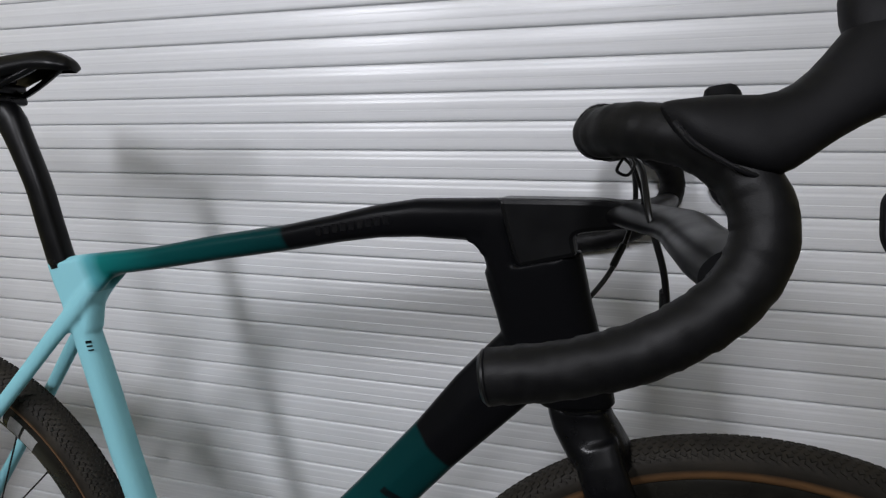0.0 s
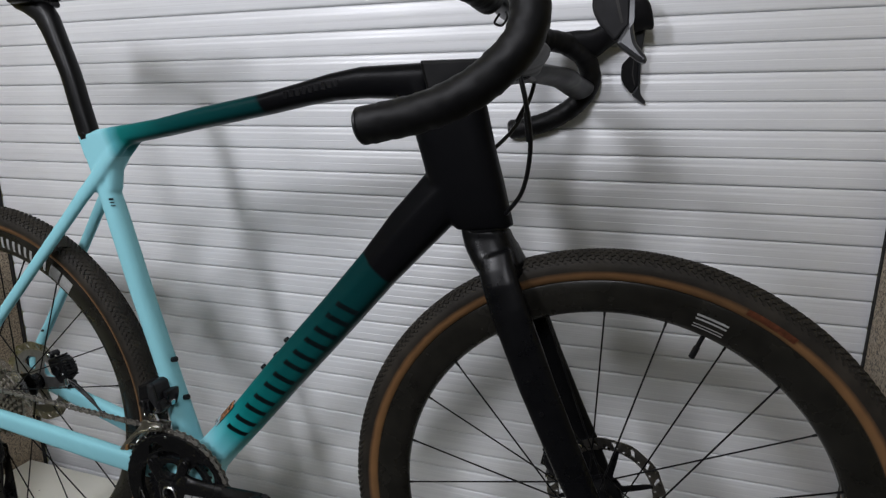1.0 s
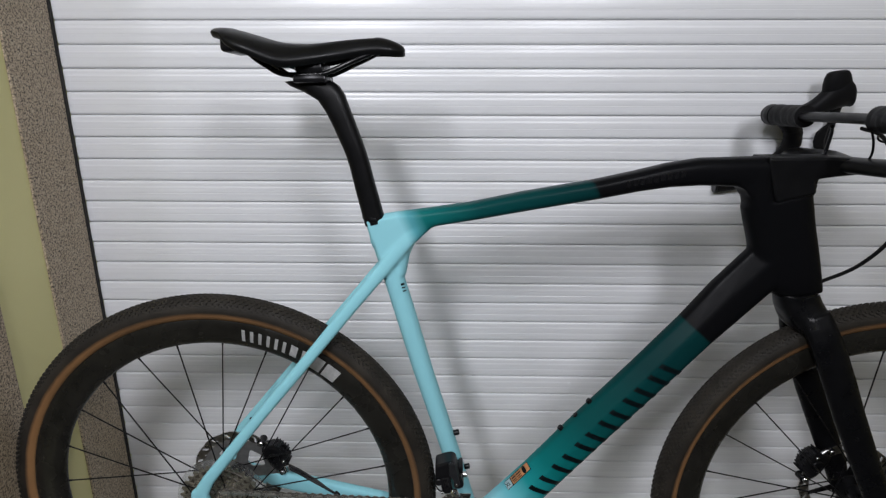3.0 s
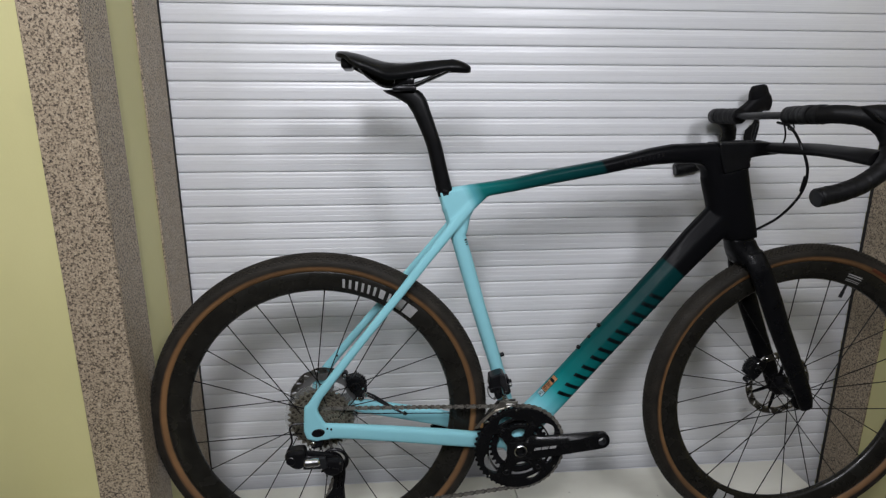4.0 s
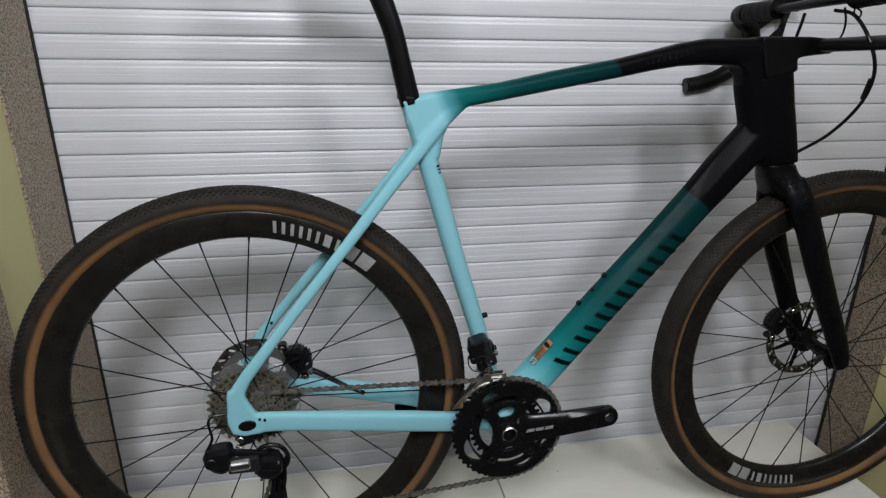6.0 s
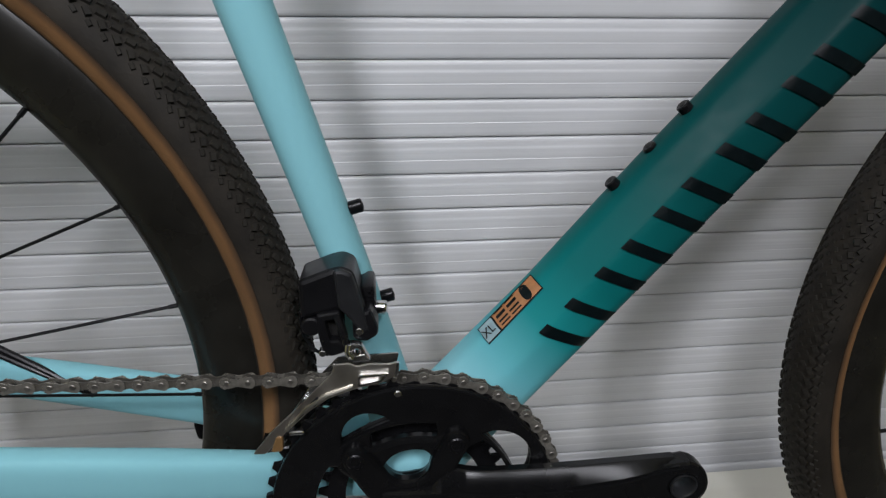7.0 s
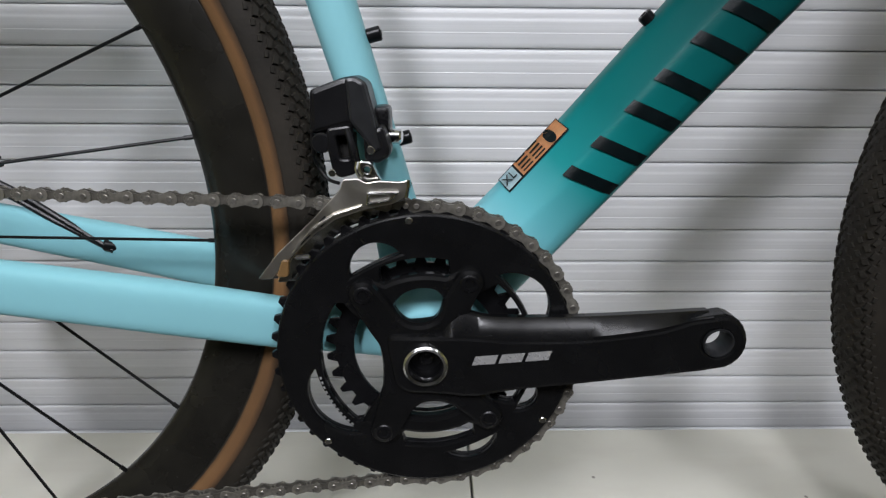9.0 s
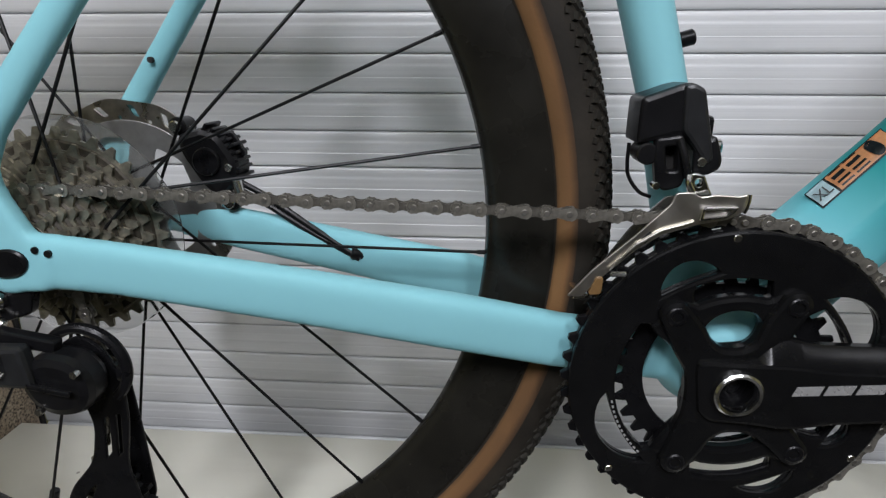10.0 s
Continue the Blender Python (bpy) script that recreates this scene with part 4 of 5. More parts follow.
# ---- drive train ----
def arc_slot(a0, a1, r0, r1, cx=BB[0], cz=BB[2], n=8):
    up = [(cx + r1 * math.cos(radians(a0 + (a1 - a0) * i / n)), cz + r1 * math.sin(radians(a0 + (a1 - a0) * i / n))) for i in range(n + 1)]
    low = [(cx + r0 * math.cos(radians(a1 + (a0 - a1) * i / n)), cz + r0 * math.sin(radians(a1 + (a0 - a1) * i / n))) for i in range(n + 1)]
    return rounded(up + low, 0.0042, 4)


def lens_slot(a0, a1, r0, deep, n=14):
    """A crescent opening: even inner edge, outer edge bulging in the middle."""
    at = [(a0 + (a1 - a0) * i / n, math.sin(math.pi * i / n) ** 0.75) for i in range(n + 1)]
    up = [(BB[0] + (r0 + deep * b) * math.cos(radians(a)), BB[2] + (r0 + deep * b) * math.sin(radians(a))) for a, b in at]
    low = [(BB[0] + (r0 - 0.0012 * b) * math.cos(radians(a)), BB[2] + (r0 - 0.0012 * b) * math.sin(radians(a))) for a, b in at[1:-1]]
    return up + low[::-1]


ARM_ANGLES = (130, 63, -46, -118)
PEDAL = (0.6010, -0.0508)


def crankset():
    cx, cz = BB[0], BB[2]
    slots = [lens_slot(187, 232, 0.0722, 0.0118), lens_slot(102, 130, 0.0718, 0.0120), lens_slot(12, 51, 0.0718, 0.0155), lens_slot(-79, -51, 0.0750, 0.0090), lens_slot(-34, -15, 0.0715, 0.0080)]
    hole = []
    for k in range(180):
        a = 2.0 * k
        near = min(abs((a - b + 180) % 360 - 180) for b in ARM_ANGLES)
        full = 0.0672
        r = 0.0490 if near < 9 else full if near > 15 else 0.0490 + (full - 0.0490) * (near - 9) / 6
        hole.append((cx + r * math.cos(radians(a)), cz + r * math.sin(radians(a))))
    big = part("chainring", plate([gear(cx, cz, 48, 0.0955, 0.0996), hole, *slots], 0.0036, 0.0005, -0.0500), ANODISED, bicycle, "large black toothed chainring", angle=30)
    part("chainring_face", plate([circle(cx, cz, 0.0952, 96), hole, *slots], 0.0050, 0.0016, -0.0540), SATIN_BLACK, big, "smooth black outer face", angle=50)
    part("inner_chainring", plate([gear(cx, cz, 31, 0.0600, 0.0662), circle(cx, cz, 0.0478, 48)], 0.0030, 0.0005, -0.0420), ANODISED, big, "small toothed inner chainring", angle=30)
    for a in (96, -136.4, -31.4):
        x, z = cx + 0.0913 * math.cos(radians(a)), cz + 0.0913 * math.sin(radians(a))
        part("rivet", drum((x, -0.0560, z), (x, -0.0574, z), 0.0023, 12, 0.0004), STEEL, big, "small steel rivet")
    for k in range(12):
        a = radians(192 + 3.0 * k)
        x, z = cx + 0.0697 * math.cos(a), cz + 0.0697 * math.sin(a)
        bar = part("printed_bar", block((-0.0006, -0.0002, -0.0009), (0.0006, 0.0002, 0.0009)), SILVER_PRINT, big, smooth=False)
        bar.matrix_local = pose(x, -0.0566, z, 0, -math.degrees(a), 0)
    # spider: hub disc with an arch between each pair of bolts, and four proud arms
    c = Vector((cx, 0, cz))
    edge = []
    for k in range(180):
        a = 2.0 * k
        near = min(abs((a - b + 180) % 360 - 180) for b in ARM_ANGLES)
        arch = 62 <= a <= 129 or 242 <= a <= 314
        low = 0.0570 if arch else 0.0268 + 0.0085 * max(0.0, (a - 190) / 34) if 146 < a < 226 else 0.0268
        wide = 15 if 130 <= a <= 242 else 9
        r = 0.0630 if near < wide else low if near > wide + 5 else low + (0.0630 - low) * (wide + 5 - near) / 5
        edge.append((cx + r * math.cos(radians(a)), cz + r * math.sin(radians(a))))
    eye = [(cx + r * math.cos(radians(a)), cz + r * math.sin(radians(a))) for r, a in ((0.0415, 119), (0.0463, 108), (0.0480, 95), (0.0472, 82), (0.0418, 74), (0.0340, 73), (0.0275, 77), (0.0255, 95), (0.0270, 114), (0.0340, 119))]
    eye = rounded(eye, 0.005, 3)
    crank = part("crank", plate([edge, eye, rounded(arc_slot(-108, -60, 0.0312, 0.0445, n=4), 0.005, 3), circle(cx, cz, 0.0100, 24)], 0.0100, 0.0030, -0.0530), SATIN_BLACK, bicycle, "black crank with a four-armed spider", angle=50)
    # the raised star: a lobe round each bolt, hollow flanks between them
    flanks = (((0.047, 75.5), (0.034, 75), (0.0285, 79), (0.0258, 91), (0.0258, 100), (0.0282, 112), (0.034, 117.5), (0.047, 118.5)),
              ((0.051, 143), (0.041, 150), (0.031, 160), (0.0275, 180), (0.029, 200), (0.034, 215), (0.045, 225), (0.052, 230)),
              ((0.048, 254), (0.037, 257), (0.0312, 266), (0.0305, 276), (0.0315, 286), (0.037, 297), (0.048, 303)),
              ((0.048, 326), (0.032, 338), (0.027, 360), (0.032, 400), (0.047, 412)))
    star, bolts = [], []
    for a, flank in zip((63, 130, 242, 314), flanks):
        bx, bz = cx + 0.0592 * math.cos(radians(a)), cz + 0.0592 * math.sin(radians(a))
        bolts.append((bx, bz))
        star += [(bx + 0.0093 * math.cos(radians(a + b)), bz + 0.0093 * math.sin(radians(a + b))) for b in range(-80, 81, 20)]
        star += [(cx + r * math.cos(radians(b)), cz + r * math.sin(radians(b))) for r, b in flank]
    spider = part("spider", plate([rounded(star, 0.003, 2), circle(cx, cz, 0.0100, 24)], 0.0110, 0.0032, -0.0565), SATIN_BLACK, crank, angle=60)
    for bx, bz in bolts:
        part("chainring_bolt", revolve([(0.0030, -0.0600), (0.0058, -0.0600), (0.0058, -0.0622), (0.0050, -0.0629), (0.0034, -0.0629), (0.0030, -0.0622)], 24, centre=(bx, 0, bz)), ANODISED, spider)
        part("hex_socket", drum((bx, -0.0590, bz), (bx, -0.0603, bz), 0.0031, 6), GAP_BLACK, spider)
    d = (Vector((PEDAL[0], 0, PEDAL[1])) - Vector((cx, 0, cz))).normalized()
    v = Vector((-d.z, 0, d.x))

    def on_arm(s, o):
        q = c + d * s + v * o
        return q.x, q.z

    def sloped(data, slope):
        """Lets a flat plate run outwards towards the pedal."""
        for vertex in data.vertices:
            vertex.co.y += slope * (Vector((vertex.co.x, 0, vertex.co.z)) - c).dot(d)
        return data

    length = math.hypot(PEDAL[0] - cx, PEDAL[1] - cz)
    ridge = spline([(-0.0225, 0.0120), (-0.0200, 0.0212), (-0.0050, 0.0205), (0.010, 0.0190), (0.028, 0.0174), (0.045, 0.0146), (0.060, 0.0125), (0.100, 0.0098), (0.140, 0.0115), (0.162, 0.0165)], 4)
    tip = [(length + 0.0172 * math.cos(radians(t)), 0.0184 * math.sin(radians(t))) for t in range(75, -76, -15)]
    lower = spline([(0.168, -0.0192), (0.145, -0.0202), (0.100, -0.0220), (0.060, -0.0232), (0.047, -0.0242), (0.038, -0.0252), (0.031, -0.0258), (0.022, -0.0254), (0.012, -0.0232), (0.0, -0.0214), (-0.0150, -0.0190), (-0.0215, -0.0120)], 4)
    outline = [on_arm(p[0], p[1]) for p in ridge + tip + lower]
    arm_front = plate([outline, circle(cx, cz, 0.0100, 32), circle(PEDAL[0], PEDAL[1], 0.0084, 28)], 0.0150, 0.0030, -0.0588)
    bm = bmesh.new()
    bm.from_mesh(arm_front)
    bpy.data.meshes.remove(arm_front)
    # the flank above the ridge leans back from the front face
    rings = []
    for s, low, top in spline([(0.0100, 0.0140, 0.0190), (0.0180, 0.0145, 0.0270), (0.0260, 0.0145, 0.0312), (0.0330, 0.0136, 0.0292), (0.0420, 0.0122, 0.0262), (0.0600, 0.0098, 0.0238), (0.1000, 0.0074, 0.0208), (0.1400, 0.0092, 0.0192), (0.1600, 0.0126, 0.0187), (0.1740, 0.0140, 0.0182)], 4):
        ring = []
        for o, y in ((low, -0.0658), (low + 0.0030, -0.0656), (top - 0.0012, -0.0598), (top, -0.0580), (top - 0.0004, -0.0528), (top - 0.0020, -0.0516), (low, -0.0516)):
            x, z = on_arm(s, o)
            ring.append(bm.verts.new((x, y, z)))
        rings.append(ring)
    ring_faces(bm, rings)
    part("crank_arm", sloped(mesh_of("crank_arm", bm, True, 28), -0.0735), SATIN_BLACK, crank, "black crank arm with an open pedal hole")
    part("axle_ring", revolve([(0.0104, -0.0550), (0.0140, -0.0550), (0.0140, -0.0685), (0.0128, -0.0696), (0.0112, -0.0690), (0.0104, -0.0665)], 40, centre=(cx, 0, cz)), CHROME, crank, "bright steel ring round the axle")
    part("axle_hollow", drum((cx, -0.0510, cz), (cx, -0.0550, cz), 0.0104, 30), PLASTIC, crank)
    part("preload_cap", drum((cx, -0.0550, cz), (cx, -0.0575, cz), 0.0050, 8, 0.0006), PLASTIC, crank)
    px, pz = PEDAL
    face = -0.0588 - 0.0735 * length
    part("pedal_thread", revolve([(0.0076, face + 0.0072), (0.0084, face + 0.0072), (0.0084, face - 0.0068), (0.0094, face - 0.0074), (0.0092, face - 0.0080), (0.0084, face - 0.0080), (0.0076, face - 0.0066)], 30, centre=(px, 0, pz)), GREY_METAL, crank, "threaded dark metal pedal hole")
    for k in range(3):
        s = 0.0300 + 0.0164 * k
        mark = [on_arm(s + a + 0.45 * b, b + 0.0005) for a, b in ((0, -0.0029), (0.0142, -0.0029), (0.0142, 0.0029), (0, 0.0029))]
        part("printed_mark", sloped(plate([mark], 0.0005, 0, -0.0588 - 0.0076), -0.0735), SILVER_PRINT, crank, "plain silver bar of the maker's mark")
    # far crank arm, pointing back
    part("far_crank_arm", loft([(c - d * s + Vector((0, y, 0)), v * h, Vector((0, 0.007, 0))) for s, y, h in ((-0.015, 0.062, 0.014), (0.0, 0.063, 0.020), (0.03, 0.065, 0.0175), (0.12, 0.073, 0.0165), (0.175, 0.077, 0.0155), (0.186, 0.0775, 0.009))], 24, power=4.0), SATIN_BLACK, crank)


crankset()


def cassette():
    body = part("cassette", revolve([(0.008, -0.020), (0.0175, -0.020), (0.0175, -0.0575), (0.0150, -0.0600), (0.008, -0.0600)], 36), CASSETTE_STEEL, bicycle, "dirty steel gear cassette on the rear hub")
    body.location = REAR_AXLE
    for k, teeth in enumerate((34, 30, 27, 25, 23, 21, 19, 17, 15, 13, 11)):
        r = teeth * 0.0127 / (2 * math.pi)
        y = -0.0215 - 0.0035 * k
        part("cog", plate([gear(0, 0, teeth, r - 0.0040, r + 0.0016, 0.2 * k), circle(0, 0, 0.0172, 24)], 0.0022, 0.0, y), CASSETTE_STEEL, body, angle=30)
        part("spacer", revolve([(0.0172, y - 0.0011), (r - 0.0062, y - 0.0011), (r - 0.0075, y - 0.0026), (0.0172, y - 0.0026)], 40), SPROCKET_GRIME, body)
    part("lock_ring", revolve([(0.009, -0.0600), (0.0150, -0.0600), (0.0150, -0.0625), (0.0135, -0.0640), (0.009, -0.0640)], 24), STEEL, body)
    part("spoke_guard", revolve([(0.025, -0.0165), (0.0765, -0.0150), (0.0775, -0.0158), (0.0765, -0.0163), (0.025, -0.0178)], 60), CLEAR_DISC, body, "clear plastic spoke guard disc")


def clear_disc():
    n = Nodes("clear_plastic_disc")
    n.set((0.85, 0.86, 0.85), 0.12)
    n.bsdf.inputs["Transmission Weight"].default_value = 0.95
    n.bsdf.inputs["IOR"].default_value = 1.1
    return n.mat


CLEAR_DISC = clear_disc()
cassette()


def chain_loop():
    """The closed line of the chain: top run, big ring, lower run, tension pulley, guide pulley, cog."""
    cx, cz = BB[0], BB[2]
    pts = []
    def arc(x, z, r, y, a0, a1, n):
        for i in range(n + 1):
            a = radians(a0 + (a1 - a0) * i / n)
            pts.append((x + r * math.cos(a), y, z + r * math.sin(a)))
    arc(cx, cz, 0.0988, -0.0500, 93, -96, 40)
    arc(0.025, -0.183, 0.0225, -0.0530, -88, -200, 10)
    arc(0.012, -0.086, 0.0225, -0.0480, -20, 55, 8)
    arc(0.0, 0.004, 0.0345, -0.0420, -60, -270 + 3, 16)
    line = [np.array(p) for p in pts + pts[:1]]
    step, out, carry = 0.0127, [], 0.0
    for a, b in zip(line, line[1:]):
        length = float(np.linalg.norm(b - a))
        while carry <= length:
            out.append(a + (b - a) * carry / length)
            carry += step
        carry -= length
    return out


def link_outline(waist):
    r, half = 0.0043, 0.00635
    pts = []
    for i in range(9):
        a = radians(70 - 140 * i / 8)
        pts.append((half + r * math.cos(a), r * math.sin(a)))
    pts.append((0, -r * waist))
    for i in range(9):
        a = radians(250 - 140 * i / 8)
        pts.append((-half + r * math.cos(a), r * math.sin(a)))
    pts.append((0, r * waist))
    return pts


def chain():
    places = chain_loop()
    rollers = bmesh.new()
    for p in places:
        drum((p[0], p[1] - 0.0034, p[2]), (p[0], p[1] + 0.0034, p[2]), 0.0018, 10, 0.0003, rollers)
    body = part("chain", rollers, PIN_STEEL, bicycle, "oily steel roller chain")
    plates = []
    for half in (0.0016, 0.0025):
        bm = bmesh.new()
        for s in (-1, 1):
            rings = [[bm.verts.new((x, s * half + o, z)) for x, z in link_outline(0.50 if half < 0.002 else 0.52)] for o in (-0.0004, 0.0004)]
            ring_faces(bm, rings)
        data = mesh_of("link", bm)
        data.materials.append(CHAIN_DARK if half < 0.002 else CHAIN_STEEL)
        plates.append(data)
    for k in range(len(places) - 1):
        a, b = Vector(places[k]), Vector(places[k + 1])
        d = b - a
        link = part("link", plates[k % 2], CHAIN_STEEL, body)
        link.matrix_local = Matrix.Translation((a + b) / 2) @ pose(0, 0, 0, 0, -math.degrees(math.atan2(d.z, d.x)), 0)


chain()


def front_derailleur():
    shape = rounded([(0.3595, 0.0680), (0.3600, 0.0930), (0.3794, 0.1000), (0.3860, 0.1010), (0.3925, 0.0975), (0.3965, 0.0810), (0.4015, 0.0600), (0.3960, 0.0560), (0.3880, 0.0680), (0.3820, 0.0735)], 0.0028)
    fd = part("front_derailleur", plate([shape], 0.0320, 0.0030, -0.0310), PLASTIC, bicycle, "black motor body of the front derailleur")
    part("motor_cover", plate([rounded([(0.3808, 0.0996), (0.3858, 0.1006), (0.3918, 0.0975), (0.3962, 0.0800), (0.4006, 0.0600), (0.3960, 0.0580), (0.3880, 0.0690), (0.3822, 0.0760)], 0.0020)], 0.0050, 0.0022, -0.0470), GREY_METAL, fd, "dark grey bevelled cover of the motor body")
    part("motor_wire", tube([(0.3580, -0.0350, 0.0680), (0.3580, -0.0350, 0.0560), (0.3600, -0.0340, 0.0480), (0.3660, -0.0350, 0.0400), (0.3730, -0.0350, 0.0370)], 0.0011, 8), PLASTIC, fd, "thin black wire")
    part("mount_plate", block((0.3920, -0.034, 0.0545), (0.4045, -0.006, 0.0830), 0.003), ANODISED, fd)
    foot = rounded([(0.3900, 0.0700), (0.4015, 0.0735), (0.4060, 0.0602), (0.4052, 0.0553), (0.3982, 0.0513), (0.3902, 0.0533)], 0.0025)
    part("pivot_housing", plate([foot], 0.0200, 0.0025, -0.0380), PLASTIC, fd)
    part("mount_bolt", drum((0.4025, -0.0265, 0.0650), (0.4115, -0.0280, 0.0650), 0.0046, 18, 0.0010), CHROME, fd, "shiny steel fixing bolt")
    part("mount_washer", drum((0.4000, -0.0262, 0.0650), (0.4035, -0.0268, 0.0650), 0.0066, 20, 0.0008), STEEL, fd)
    link = part("linkage", plate([rounded([(0.3690, 0.0720), (0.3833, 0.0740), (0.3872, 0.0530), (0.3850, 0.0455), (0.3760, 0.0430), (0.3715, 0.0460), (0.3692, 0.0593)], 0.0022), rounded([(0.3742, 0.0675), (0.3805, 0.0680), (0.3815, 0.0545), (0.3765, 0.0545)], 0.0012)], 0.0080, 0.0015, -0.0450), PLASTIC, fd, "black linkage arms")
    part("link_back", block((0.3725, -0.0400, 0.0480), (0.3850, -0.0360, 0.0690), 0.001), GAP_BLACK, link)
    part("link_arm", tube([(0.3812, -0.0490, 0.0715), (0.3842, -0.0510, 0.0620), (0.3868, -0.0515, 0.0515)], 0.0022, 10), PLASTIC, link)
    part("pivot_drum", drum((0.3655, -0.030, 0.0634), (0.3655, -0.0480, 0.0634), 0.0060, 20, 0.001), PLASTIC, link)
    part("pin", drum((0.3712, -0.0440, 0.0462), (0.3712, -0.0500, 0.0462), 0.0022, 12, 0.0004), CHROME, link)
    part("pin", drum((0.3942, -0.0470, 0.0595), (0.3942, -0.0496, 0.0595), 0.0026, 14, 0.0005), STEEL, link)
    ear = rounded([(0.3860, 0.0525), (0.3885, 0.0545), (0.3950, 0.0535), (0.3985, 0.0455), (0.4010, 0.0415), (0.3885, 0.0415)], 0.0022)
    part("bracket", plate([ear, circle(0.3922, 0.0490, 0.0018, 12)], 0.0060, 0.0010, -0.0510), CHROME, fd, "polished steel bracket with a small screw hole")
    part("bracket_tab", tube([(0.3872, -0.0530, 0.0530), (0.3868, -0.0545, 0.0490), (0.3890, -0.0550, 0.0445)], 0.0018, 10), CHROME, fd)
    outer = [(0.3250, -0.0160), (0.3335, -0.0160), (0.3380, -0.0105), (0.3460, -0.0020), (0.3611, 0.0125), (0.3741, 0.0214), (0.3921, 0.0275), (0.4071, 0.0304), (0.4148, 0.0345), (0.4166, 0.0447), (0.4120, 0.0432), (0.3992, 0.0440), (0.3920, 0.0425), (0.3880, 0.0452), (0.3790, 0.0448), (0.3772, 0.0390), (0.3611, 0.0221), (0.3380, 0.0001)]
    cage = part("cage", plate([rounded(outer, 0.0018)], 0.0016, 0.0005, -0.0600), CAGE_STEEL, fd, "worn steel chain cage")
    flange = [(0.3465, 0.0010), (0.3611, 0.0150), (0.3735, 0.0232), (0.3900, 0.0288), (0.3895, 0.0305), (0.3725, 0.0252), (0.3600, 0.0170)]
    part("cage_flange", plate([rounded(flange, 0.0006)], 0.0030, 0.0010, -0.0612), CAGE_STEEL, cage)
    part("cage_plate_inner", plate([rounded([(x + 0.006, z - 0.009) for x, z in outer[:8]] + [(0.4180, 0.0400), (0.3800, 0.0395), (0.3611, 0.0200)], 0.002)], 0.0016, 0.0004, -0.0420), CHROME, fd)
    frame_piece = [(0.3918, 0.0300), (0.3925, 0.0372), (0.3948, 0.0382), (0.4112, 0.0382), (0.4098, 0.0352), (0.4060, 0.0322)]
    part("cage_rib", plate([rounded(frame_piece, 0.001), rounded([(0.3938, 0.0316), (0.3942, 0.0362), (0.4078, 0.0366), (0.4052, 0.0334)], 0.0008)], 0.0040, 0.0010, -0.0620), CHROME, cage, "polished raised rim on the cage")
    part("cage_rim", tube([(0.4150, -0.0612, 0.0345), (0.4162, -0.0616, 0.0400), (0.4166, -0.0612, 0.0445)], 0.0011, 8), CHROME, cage)
    part("cage_bridge", block((0.3290, -0.0600, -0.0160), (0.3370, -0.0420, -0.0142), 0.0006), CHROME, cage)
    part("rivet_bar", drum((0.3485, -0.0600, -0.0022), (0.3575, -0.0605, -0.0018), 0.0016, 10, 0.0006), CHROME, cage)
    part("wear_pad", plate([rounded([(0.3365, -0.0145), (0.3440, -0.0140), (0.3446, -0.0035), (0.3405, -0.0035)], 0.0022)], 0.0036, 0.0008, -0.0604), AMBER, cage, "amber plastic wear pad")
    # small plain bars where the cage is printed
    slope = math.degrees(math.atan2(0.0390 - 0.0001, 0.3772 - 0.3380))
    for at, wide, tall in ((0.34, 0.0085, 0.0011), (0.62, 0.0065, 0.0034)):
        bar = part("printed_bar", block((-wide / 2, -0.0002, -tall / 2), (wide / 2, 0.0002, tall / 2)), GREY_METAL, cage, smooth=False)
        bar.matrix_local = pose(0.3380 + 0.0392 * at + 0.0040, -0.0610, 0.0001 + 0.0389 * at - 0.0042, 0, -slope, 0)


